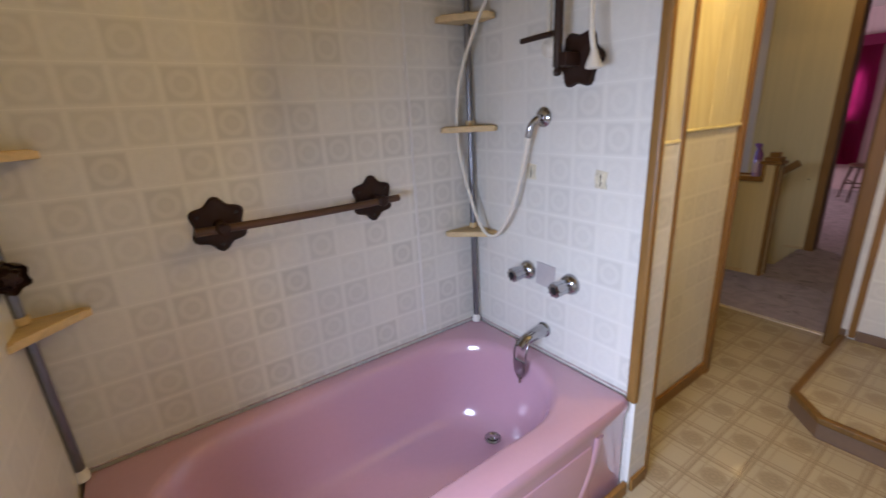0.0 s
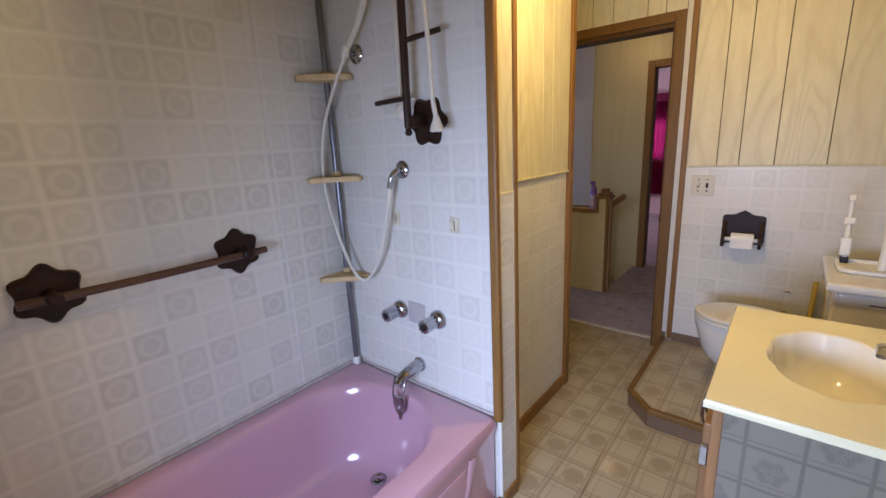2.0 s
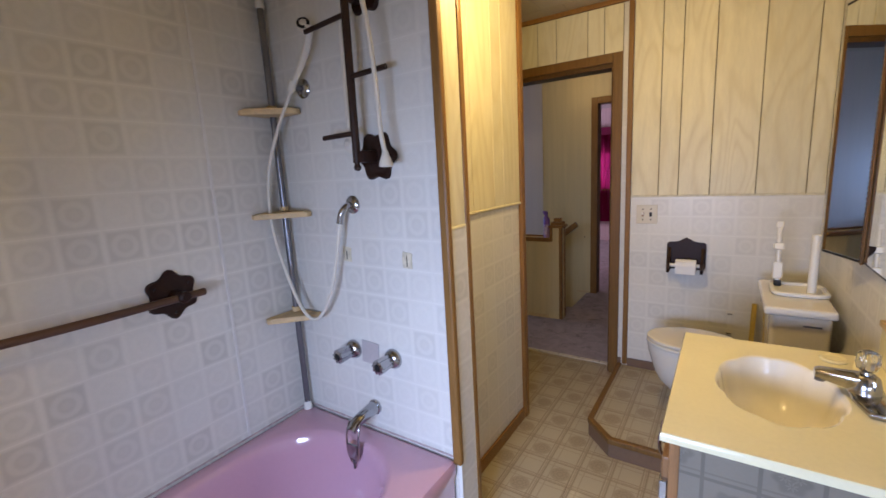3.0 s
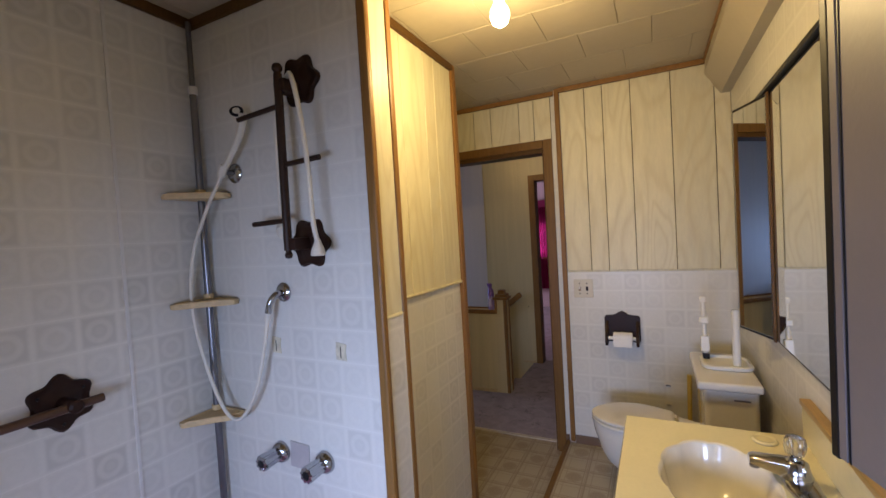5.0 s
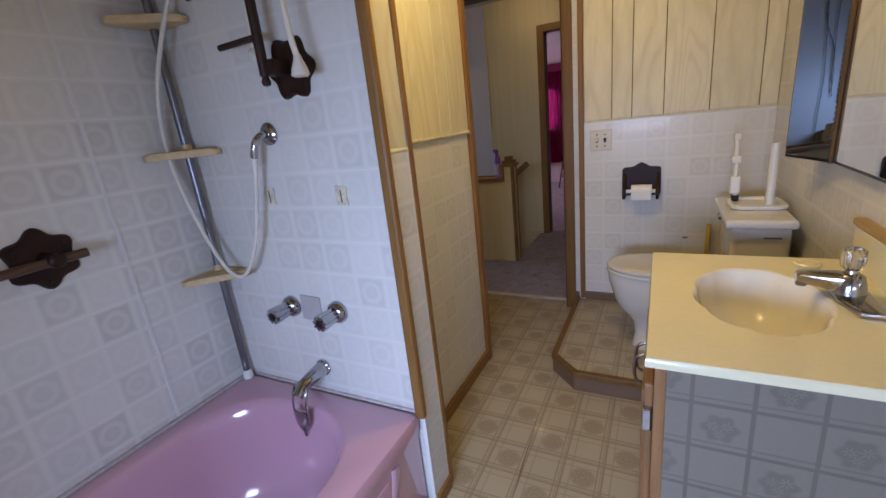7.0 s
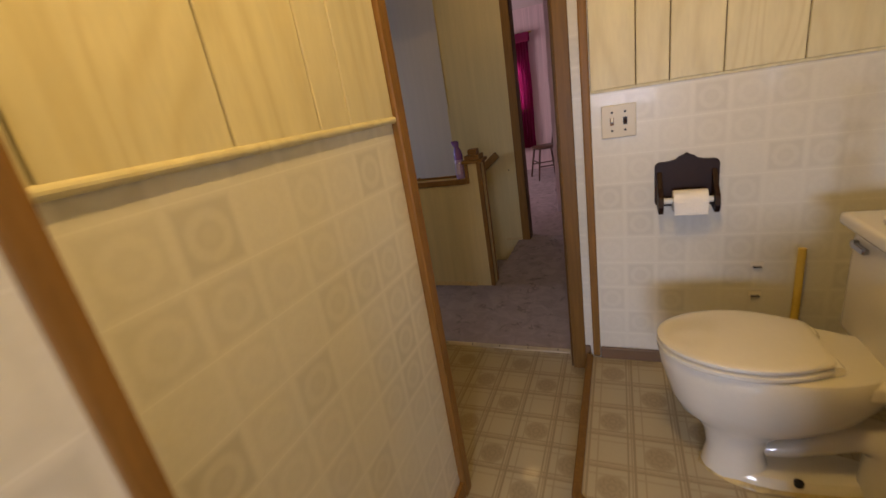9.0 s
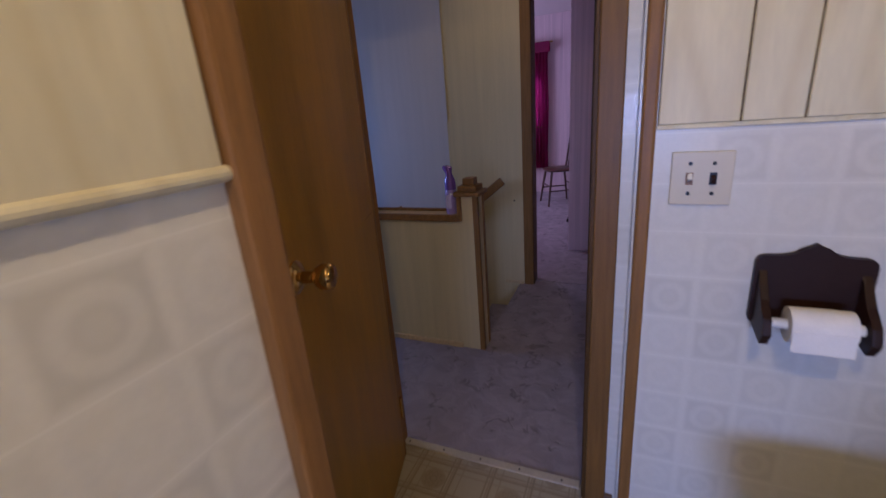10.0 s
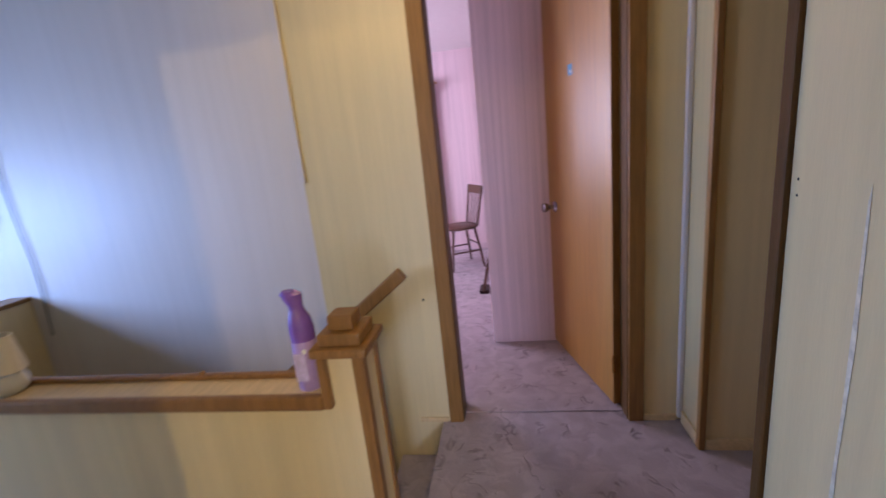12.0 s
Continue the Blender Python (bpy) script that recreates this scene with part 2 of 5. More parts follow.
def sculpted_carpet():
    """Plush pile: broad trodden patches, soft tufts, and sparse dark creases."""
    m = material("mauve_carpet", (0.335, 0.28, 0.285), 0.95, 0, 0.12, 3.2, 0.22, 170, spec=0.08)
    nt = m.node_tree
    b = nt.nodes["Principled BSDF"]
    co = nt.nodes.new("ShaderNodeTexCoord")

    def noise(scale, detail, distortion):
        n = nt.nodes.new("ShaderNodeTexNoise")
        n.inputs["Scale"].default_value, n.inputs["Detail"].default_value, n.inputs["Distortion"].default_value = scale, detail, distortion
        nt.links.new(co.outputs["Object"], n.inputs[0])
        return n.outputs[0]

    def step(v, lo, hi):
        r = nt.nodes.new("ShaderNodeMapRange")
        r.interpolation_type = "SMOOTHSTEP"
        r.inputs[1].default_value, r.inputs[2].default_value = lo, hi
        nt.links.new(v, r.inputs[0])
        return r.outputs[0]

    tuft = step(noise(11.0, 3.0, 0.6), 0.36, 0.66)
    ridge = near(nt, noise(9.0, 2.0, 0.9), 0.5, 0.010, 0.045)
    crease = maths(nt, "MULTIPLY", ridge, step(noise(8.5, 1.0, 0.3), 0.52, 0.64))
    k = maths(nt, "SUBTRACT", maths(nt, "ADD", 0.90, maths(nt, "MULTIPLY", tuft, 0.17)), maths(nt, "MULTIPLY", crease, 0.26))
    vm = nt.nodes.new("ShaderNodeVectorMath")
    vm.operation = "SCALE"
    nt.links.new(b.inputs["Base Color"].links[0].from_socket, vm.inputs[0])
    nt.links.new(k, vm.inputs["Scale"])
    nt.links.new(vm.outputs[0], b.inputs["Base Color"])
    bp = nt.nodes.new("ShaderNodeBump")
    bp.inputs["Strength"].default_value, bp.inputs["Distance"].default_value = 0.4, 0.008
    nt.links.new(maths(nt, "SUBTRACT", maths(nt, "MULTIPLY", tuft, 0.7), maths(nt, "MULTIPLY", crease, 0.8)), bp.inputs["Height"])
    nt.links.new(b.inputs["Normal"].links[0].from_socket, bp.inputs["Normal"])
    nt.links.new(bp.outputs[0], b.inputs["Normal"])
    return m


M_CARPET = sculpted_carpet()
M_WOODRAW = material("pale_raw_wood", (0.62, 0.46, 0.24), 0.55, 0, 0.2, 5, 0.1, 60, (3, 14, 14))
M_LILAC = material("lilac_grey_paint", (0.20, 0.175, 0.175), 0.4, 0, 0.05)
M_PINK = material("pink_enamel", (0.53, 0.315, 0.385), 0.15, 0, 0.04, 2.0, 0.0, 60, coat=0.6)
M_CHROME = material("chrome", (0.44, 0.44, 0.46), 0.12, 1.0, 0.1, 9, 0.0)
M_STEEL = material("dull_steel_pole", (0.22, 0.22, 0.24), 0.36, 1.0, 0.15, 9, 0.05)
M_BROWNPLASTIC = material("dark_brown_plastic_wood", (0.026, 0.010, 0.006), 0.46, 0, 0.25, 9, 0.1, spec=0.25)
M_BROWNBAR = material("brown_rail_wood", (0.085, 0.04, 0.022), 0.4, 0, 0.3, 9, 0.1, 60, (2, 12, 12))
M_RACK = material("dark_walnut_rack", (0.032, 0.015, 0.009), 0.42, 0, 0.3, 9, 0.1, 60, (12, 12, 2), spec=0.3)
M_HOSE = material("ivory_hose", (0.70, 0.66, 0.56), 0.4, 0, 0.08)
M_WHITE = material("white_plastic", (0.74, 0.73, 0.68), 0.35, 0, 0.06)
M_PORCELAIN = material("white_porcelain", (0.68, 0.65, 0.57), 0.12, 0, 0.04, 2, 0.0, coat=0.5)
# Countertop ivory made whiter: the light in the bowl is in the colour.
M_BASIN_LIT = material("lit_ivory_basin", (0.76, 0.72, 0.60), 0.15, 0, 0.04, 4, 0.0, coat=0.5)
M_COUNTER = material("ivory_cultured_marble", (0.78, 0.725, 0.475), 0.2, 0, 0.06, 5, 0.0, coat=0.4)
M_OAK = material("oak_trim", (0.44, 0.285, 0.095), 0.4, 0, 0.25, 5, 0.1, 60, (1.2, 18, 18))
M_CABINET = material("oak_cabinet", (0.26, 0.13, 0.05), 0.42, 0, 0.3, 5, 0.15, 60, (18, 18, 1.2))
M_BLACK = material("black_metal", (0.012, 0.012, 0.014), 0.35, 0.3, 0.2)
M_BRASS = material("polished_brass", (0.72, 0.46, 0.14), 0.15, 1.0, 0.08)
M_MIRROR = material("mirror", (0.86, 0.88, 0.87), 0.015, 1.0, 0.0, 2, 0.0)
M_PAPER = material("toilet_paper", (0.80, 0.79, 0.77), 0.9, 0, 0.05, 20, 0.4, 160)
M_YELLOW = material("yellow_stick", (0.62, 0.43, 0.08), 0.5, 0, 0.15)
M_CAULK = material("white_caulk", (0.70, 0.69, 0.66), 0.5, 0, 0.08)
M_PURPLE = material("purple_plastic", (0.20, 0.09, 0.40), 0.25, 0, 0.10, 8, 0.0, coat=0.3)
M_BLUETAPE = material("blue_sticker", (0.06, 0.30, 0.52), 0.5)
M_MAGENTA = material("magenta_curtain", (0.22, 0.012, 0.075), 0.8, 0, 0.35, 4, 0.2, 60, (16, 16, 0.6))

_ct = M_MAGENTA.node_tree
_tr = _ct.nodes.new("ShaderNodeBsdfTranslucent")
_tr.inputs[0].default_value = (0.75, 0.04, 0.30, 1)
_mx = _ct.nodes.new("ShaderNodeMixShader")
_mx.inputs[0].default_value = 0.45
_ct.links.new(_ct.nodes["Principled BSDF"].outputs[0], _mx.inputs[1])
_ct.links.new(_tr.outputs[0], _mx.inputs[2])
_ct.links.new(_mx.outputs[0], _ct.nodes["Material Output"].inputs[0])


# ---- builders ----
def obj(name, bm, mat, parent=None, label=""):
    me = bpy.data.meshes.new(name)
    bm.normal_update()
    bm.to_mesh(me)
    bm.free()
    me.materials.append(mat)
    ob = new(name, me)
    if parent:
        ob.parent = parent
    if label:
        ob["label"] = label
    return ob


def part(name, bm, mat, parent, label="", smooth=False):
    ob = obj(name, bm, mat, parent, label)
    if smooth:
        for p in ob.data.polygons:
            p.use_smooth = True
        ob.data.set_sharp_from_angle(angle=radians(40))
    return ob


def thing(name, x, y, z, label, category, group="", turn=0):
    ob = new(name)
    ob.empty_display_size = 0.05
    ob.matrix_basis = pose(x, y, z, 0, 0, turn)
    return tagged(ob, label, category, group)


def box(lo, hi, bevel=0.0, seg=2, bm=None):
    b = bmesh.new()
    bmesh.ops.create_cube(b, size=1)
    s = [max(1e-4, abs(h - l)) for l, h in zip(lo, hi)]
    c = [(l + h) / 2 for l, h in zip(lo, hi)]
    bmesh.ops.scale(b, vec=s, verts=b.verts)
    bmesh.ops.translate(b, vec=c, verts=b.verts)
    if bevel:
        bmesh.ops.bevel(b, geom=b.edges[:], offset=min(bevel, min(s) * 0.45), segments=seg, profile=0.6, affect="EDGES")
    return join(bm, b) if bm is not None else b


def join(bm, b):
    me = bpy.data.meshes.new("scrap")
    b.to_mesh(me)
    b.free()
    bm.from_mesh(me)
    bpy.data.meshes.remove(me)
    return bm


def turned(profile, n=32, cap=True):
    """A body of revolution about z from (radius, z) pairs."""
    b = bmesh.new()
    rings = [[b.verts.new((r * math.cos(k * math.tau / n), r * math.sin(k * math.tau / n), z)) for k in range(n)] for r, z in profile]
    for a, c in zip(rings, rings[1:]):
        for k in range(n):
            b.faces.new((a[k], a[(k + 1) % n], c[(k + 1) % n], c[k]))
    if cap:
        b.faces.new(rings[0][::-1])
        b.faces.new(rings[-1])
    return b


def moved(b, m):
    bmesh.ops.transform(b, matrix=m, verts=b.verts)
    return b


def tube(points, r, n=12, taper=None):
    """A round bar along points."""
    b = bmesh.new()
    pts = [Vector(p) for p in points]
    rings = []
    side = None
    for i, p in enumerate(pts):
        d = (pts[min(i + 1, len(pts) - 1)] - pts[max(i - 1, 0)]).normalized()
        if side is None:
            side = d.orthogonal().normalized()
        side = (side - d * side.dot(d)).normalized()
        up = d.cross(side)
        rr = r if taper is None else r + (taper - r) * i / (len(pts) - 1)
        rings.append([b.verts.new(p + rr * (math.cos(k * math.tau / n) * side + math.sin(k * math.tau / n) * up)) for k in range(n)])
    for a, c in zip(rings, rings[1:]):
        for k in range(n):
            b.faces.new((a[k], a[(k + 1) % n], c[(k + 1) % n], c[k]))
    b.faces.new(rings[0][::-1])
    b.faces.new(rings[-1])
    return b


def curve_points(ctrl, n=10):
    """A smooth line through the control points."""
    p = [Vector(c) for c in ctrl]
    p = [2 * p[0] - p[1]] + p + [2 * p[-1] - p[-2]]
    out = []
    for i in range(1, len(p) - 2):
        for k in range(n):
            t = k / n
            out.append(0.5 * ((2 * p[i]) + (p[i + 1] - p[i - 1]) * t + (2 * p[i - 1] - 5 * p[i] + 4 * p[i + 1] - p[i + 2]) * t * t + (3 * p[i] - p[i - 1] - 3 * p[i + 1] + p[i + 2]) * t ** 3))
    return out + [p[-2]]


def prism(outline, z0, z1, bevel=0.0, seg=2):
    """A flat plate from an outline in x, y."""
    b = bmesh.new()
    lo = [b.verts.new((x, y, z0)) for x, y in outline]
    hi = [b.verts.new((x, y, z1)) for x, y in outline]
    n = len(outline)
    b.faces.new(lo[::-1])
    b.faces.new(hi)
    for k in range(n):
        b.faces.new((lo[k], lo[(k + 1) % n], hi[(k + 1) % n], hi[k]))
    if bevel:
        bmesh.ops.bevel(b, geom=b.edges[:], offset=bevel, segments=seg, profile=0.6, affect="EDGES")
    return b


def structure(name, b, mat, label, category):
    return tagged(obj(name, b, mat), label, category, kind="structure")


def wall(name, lo, hi, mat, label="plain wall"):
    return structure(name, box(lo, hi), mat, label, "wall")


H = 2.36   # ceiling height
TUBW, TUBX0, TUBX1 = 1.605, -0.21, 1.30

# ---- bathroom shell ----
structure("floor_bathroom", box((-0.62, -0.40, -0.10), (3.15, 1.70, 0.0)), M_VINYL, "cream plaid patterned sheet vinyl floor", "floor")
def tiled_ceiling():
    """Foot-square ceiling tiles, every second row set half a tile along, on one slab."""
    bm = box((-0.75, -0.50, H), (3.15, 1.75, H + 0.08))
    t = 0.305
    for i in range(-4, 10):
        x0, x1 = max(-0.61, 1.965 + (i - 6) * t), min(3.02, 1.965 + (i - 5) * t)
        for j in range(-3, 8):
            y0 = 0.14 + (j if i % 2 == 0 else j - 0.43) * t
            y1 = min(y0 + t, 1.60)
            y0 = max(y0, -0.24)
            if x1 - x0 > 0.02 and y1 - y0 > 0.02:
                box((x0 + 0.001, y0 + 0.001, H - 0.005), (x1 - 0.001, y1 - 0.001, H - 0.0005), 0.0025, 1, bm=bm)
    return bm


structure("ceiling_bathroom", tiled_ceiling(), M_CEIL, "satin cream square ceiling tiles with staggered joints", "ceiling")
wall("wall_tub_long", (-0.33, TUBW, 0), (1.40, TUBW + 0.12, H), M_TILE_X, "white wall board embossed with square tile pattern")
wall("wall_tub_end", (-0.33, 0.79, 0), (TUBX0, TUBW, H), M_TILE_Y, "white embossed tile board wall at tub end")
wall("wall_tub_return", (-0.62, 0.79, 0), (-0.33, 0.91, H), M_TILE_X, "white tile board wall beside tub")
wall("wall_faucet", (TUBX1, 0.80, 0), (1.40, TUBW, H), M_TILE_Y, "white embossed tile board wall with bath taps")
wall("wall_closet", (1.40, 0.96, 0), (2.27, 1.06, H), M_TILE_X, "tile board wall below cream plank panelling")
wall("wall_closet_side", (2.17, 1.06, 0), (2.27, 1.62, H), M_PANEL)
wall("wall_nook_back", (1.40, 1.62, 0), (3.03, 1.72, H), M_PANEL)
wall("wall_switch", (2.99, -0.45, 0), (3.15, 0.575, H), M_TILE_Y, "white tile board wall below cream panelling")
wall("wall_door_strip", (3.03, 0.575, 0), (3.15, 0.67, H), M_TILE_Y, "narrow tile board strip beside door casing")
wall("wall_over_door", (3.03, 0.67, 2.0), (3.15, 1.42, H), M_PANEL, "cream panelling over the bathroom door")
wall("wall_door_left", (3.03, 1.42, 0), (3.15, 1.72, H), M_PANEL)
wall("wall_right", (-0.62, -0.50, 0), (2.99, -0.36, H), M_TILE_X, "white tile board wall behind vanity and toilet")
# back wall with its window
wall("wall_back_low", (-0.74, -0.50, 0), (-0.62, 0.91, 0.86), M_TILE_Y)
wall("wall_back_high", (-0.74, -0.50, 2.10), (-0.62, 0.91, H), M_PANEL)
wall("wall_back_right", (-0.74, -0.50, 0.86), (-0.62, 0.0, 2.10), M_TILE_Y)
wall("wall_back_left", (-0.74, 0.78, 0.86), (-0.62, 0.91, 2.10), M_TILE_Y)
structure("soffit", moved(prism(((-0.36, 2.155), (-0.315, 2.155), (-0.242, 2.275), (-0.247, H), (-0.36, H)), -0.62, 2.985), Matrix(((0, 0, 1, 0), (1, 0, 0, 0), (0, 1, 0, 0), (0, 0, 0, 1)))), M_CEIL, "cream boxed soffit over the mirror", "soffit")
# ---- hall shell ----
structure("floor_hall", box((3.15, -2.0, -0.10), (3.90, 4.6, 0.0)), M_CARPET, "mauve grey sculpted carpet", "floor")
structure("floor_hall_landing", box((3.90, -2.0, -0.10), (4.95, 1.29, 0.0)), M_CARPET, "mauve grey sculpted carpet", "floor")
structure("floor_bedroom", box((4.95, -1.2, -0.10), (8.6, 3.7, 0.0)), M_CARPET, "mauve grey sculpted carpet", "floor")
structure("ceiling_hall", box((3.15, -2.1, H), (4.95, 4.7, H + 0.08)), M_CEIL, "cream hall ceiling", "ceiling")
structure("ceiling_bedroom", box((4.95, -1.3, H), (8.7, 3.8, H + 0.08)), M_WHITEPANEL, "pale bedroom ceiling", "ceiling")
wall("wall_hall_bath_left", (3.03, 1.72, 0), (3.15, 4.5, H), M_HALLPANEL, "beige panelled hall wall")
wall("wall_hall_bath_right", (3.03, -2.0, 0), (3.15, -0.45, H), M_HALLPANEL, "beige panelled hall wall")
wall("half_wall", (3.885, 1.366, 0), (3.955, 3.40, 0.75), M_HALLPANEL, "beige panelled half wall beside the stair")
wall("half_wall_far", (3.885, 3.40, 0), (4.84, 3.50, 0.735), M_HALLPANEL, "beige panelled half wall closing the stairwell")
wall("wall_bedroom_left", (4.84, 1.20, -2.4), (4.95, 1.79, H), M_HALLPANEL, "beige panelled hall wall with a nail")
wall("wall_stair", (4.842, 1.79, -2.4), (4.95, 4.5, H), M_WHITEPANEL, "pale panelled stairwell wall")
wall("wall_bedroom_right", (4.84, 0.10, 0), (4.95, 0.436, H), M_HALLPANEL, "beige panelled wall beside bedroom door")
wall("wall_bedroom_over", (4.84, 0.436, 2.03), (4.95, 1.20, H), M_HALLPANEL, "beige panelled wall over bedroom door")
wall("wall_hall_right_far", (4.645, -2.0, 0), (4.839, 0.21, H), M_HALLPANEL, "beige panelled hall wall end")
wall("wall_hall_right_near", (3.15, 0.39, 0), (3.752, 0.515, H), M_HALLPANEL, "pale beige glossy hall panel with a pale streak")
wall("wall_passage_near", (3.63, -2.0, 0), (3.752, 0.39, H), M_HALLPANEL, "beige panelled wall of the side passage")
wall("wall_stair_near", (3.91, 1.30, -2.4), (4.00, 3.40, -0.10), M_WHITEPANEL)
wall("wall_stair_front", (4.01, 1.20, -2.4), (4.84, 1.28, -0.10), M_WHITEPANEL)
wall("wall_stair_end", (4.01, 3.40, -2.4), (4.84, 3.50, -0.0), M_WHITEPANEL)
# end wall with the stair window
wall("wall_hall_end_low", (3.03, 4.5, 0), (4.95, 4.62, 0.80), M_HALLPANEL)
wall("wall_hall_end_high", (3.03, 4.5, 1.85), (4.95, 4.62, H), M_HALLPANEL)
wall("wall_hall_end_left", (3.03, 4.5, 0.80), (3.35, 4.62, 1.85), M_HALLPANEL)
wall("wall_hall_end_right", (4.35, 4.5, 0.80), (4.95, 4.62, 1.85), M_HALLPANEL)
structure("floor_hall_back", box((3.90, 3.50, -0.10), (4.95, 4.6, 0.0)), M_CARPET, "mauve grey sculpted carpet", "floor")
# bedroom
wall("wall_bedroom_closet", (5.66, -1.2, 0), (5.76, 1.05, H), M_PINKPANEL, "pink vertically striped panel wall")
wall("wall_bedroom_closet_side", (5.76, 0.95, 0), (6.5, 1.05, H), M_PINKPANEL, "pink striped panel wall")
wall("wall_bedroom_near", (4.955, 1.20, 0), (5.0, 3.6, H), M_PINKPANEL, "pink striped panel wall")
wall("wall_bedroom_inner_right", (4.95, -1.2, 0), (5.66, -1.1, H), M_PINKPANEL, "pink striped panel wall")
wall("wall_bedroom_side", (6.5, 0.30, 0), (8.4, 0.40, H), M_PINKPANEL, "pink striped panel wall")
wall("wall_bedroom_back_a", (8.3, 0.40, 0), (8.42, 1.78, H), M_PINKPANEL, "pink striped bedroom wall")
wall("wall_bedroom_back_b", (8.3, 2.42, 0), (8.42, 3.6, H), M_PINKPANEL, "pink striped bedroom wall")
wall("wall_bedroom_back_low", (8.3, 1.78, 0), (8.42, 2.42, 0.95), M_PINKPANEL, "pink striped bedroom wall")
wall("wall_bedroom_back_high", (8.3, 1.78, 1.62), (8.42, 2.42, H), M_PINKPANEL, "pink striped bedroom wall")
wall("wall_bedroom_left_low", (5.0, 3.5, 0), (8.3, 3.6, 0.85), M_PINKPANEL, "pink striped bedroom wall")
wall("wall_bedroom_left_high", (5.0, 3.5, 2.0), (8.3, 3.6, H), M_PINKPANEL, "pink striped bedroom wall")
wall("wall_bedroom_left_a", (5.0, 3.5, 0.85), (6.4, 3.6, 2.0), M_PINKPANEL, "pink striped bedroom wall")
wall("wall_bedroom_left_b", (7.8, 3.5, 0.85), (8.3, 3.6, 2.0), M_PINKPANEL, "pink striped bedroom wall")
# hall's dark end behind the near wall
wall("wall_hall_south", (3.03, -2.1, 0), (4.95, -2.0, H), M_HALLPANEL)
wall("wall_hall_south_east", (4.84, -2.0, 0), (4.95, 0.10, H), M_HALLPANEL)
ground = structure("ground", box((-200, -200, -2.8), (200, 200, -2.5)), material("grass_ground", (0.06, 0.09, 0.03), 0.9, 0, 0.3, 0.5), "green ground outside the house", "ground")

# ---- windows that light the place ----
def window(name, w, h, m, label, shade=0.0):
    """A sash window in the plane x-z of m, its lower left corner at the origin."""
    top = new(name)
    top.matrix_basis = m
    tagged(top, label, "window", kind="structure")
    fr = box((0, -0.02, 0), (0.045, 0.06, h), 0.004)
    for lo, hi in (((w - 0.045, -0.02, 0), (w, 0.06, h)), ((0.045, -0.02, 0), (w - 0.045, 0.06, 0.045)), ((0.045, -0.02, h - 0.045), (w - 0.045, 0.06, h)), ((0.045, 0, h / 2 - 0.02), (w - 0.045, 0.05, h / 2 + 0.02))):
        box(lo, hi, 0.004, bm=fr)
    part("window_frame", fr, M_TRIM, top)
    part("window_sill", box((-0.05, -0.09, -0.03), (w + 0.05, -0.02, 0.0), 0.006), M_TRIM, top)
    return top


window("window_1", 0.78, 1.24, pose(-0.68, 0.78, 0.86, 0, 0, -90) @ pose(0, 0, 0, 0, 0, 0), "brown framed bathroom window letting in blue daylight")
window("window_2", 1.0, 1.05, pose(3.35, 4.56, 0.80), "brown framed window over the stair hall")
window("window_3", 0.64, 0.67, pose(8.33, 2.42, 0.95, 0, 0, -90), "bedroom window between magenta curtains")
window("window_4", 1.4, 1.15, pose(6.4, 3.55, 0.85), "wide bedroom window")


# ---- trim ----
def strip(name, lo, hi, mat=M_TRIM, label="brown stained wood trim", bevel=0.004):
    return structure(name, box(lo, hi, bevel), mat, label, "trim")


# partition end: corner trims, tile board, planks, rail
strip("trim_partition_tub", (1.283, 0.780, 0.385), (1.308, 0.814, H), bevel=0.009)
strip("trim_partition_far", (1.406, 0.784, 0.0), (1.433, 0.82, H), bevel=0.006)
structure("tile_board_end", box((1.305, 0.788, 0.0), (1.408, 0.80, 1.225)), M_TILE_X, "narrow white tile board on wall end", "wall")
strip("tub_gap_strip", (1.297, 0.786, 0.0), (1.3045, 0.799, 0.385), M_WHITE, "white edge strip beside tub", 0.001)
strip("trim_closet_corner", (2.246, 0.938, 0.0), (2.290, 0.985, H), bevel=0.006)
strip("trim_closet_corner_side", (2.271, 0.986, 0.0), (2.286, 1.03, H), bevel=0.004)
strip("trim_closet_inner", (1.40, 0.946, 0.06), (1.415, 0.958, H), bevel=0.003)
strip("trim_switch_corner", (2.974, 0.540, 0.10), (3.0, 0.570, H), bevel=0.006)
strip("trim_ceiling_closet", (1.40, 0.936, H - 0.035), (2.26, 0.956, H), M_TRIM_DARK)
strip("trim_ceiling_switch", (2.968, -0.36, H - 0.032), (2.988, 0.539, H), M_TRIM)
strip("trim_ceiling_door", (3.008, 0.58, H - 0.032), (3.028, 1.62, H), M_TRIM)
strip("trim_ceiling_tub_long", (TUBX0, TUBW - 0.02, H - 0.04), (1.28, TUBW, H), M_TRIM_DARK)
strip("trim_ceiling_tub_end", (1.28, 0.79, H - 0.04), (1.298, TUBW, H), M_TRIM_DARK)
strip("trim_soffit_top", (-0.60, -0.262, H - 0.022), (2.965, -0.238, H - 0.001), M_TRIM)
strip("baseboard_closet", (1.415, 0.944, 0.0), (2.245, 0.958, 0.065), M_TRIM)
strip("baseboard_partition", (1.31, 0.776, 0.0), (1.405, 0.788, 0.055), M_TRIM)
strip("baseboard_tub", (-0.20, 0.782, 0.0), (1.29, 0.80, 0.05), M_TRIM)
strip("baseboard_switch", (2.974, -0.34, 0.092), (2.988, 0.538, 0.145), M_BASE, "brown vinyl baseboard on toilet platform")
strip("baseboard_strip", (3.016, 0.584, 0.0), (3.029, 0.608, 0.12), M_BASE, "brown baseboard beside door")
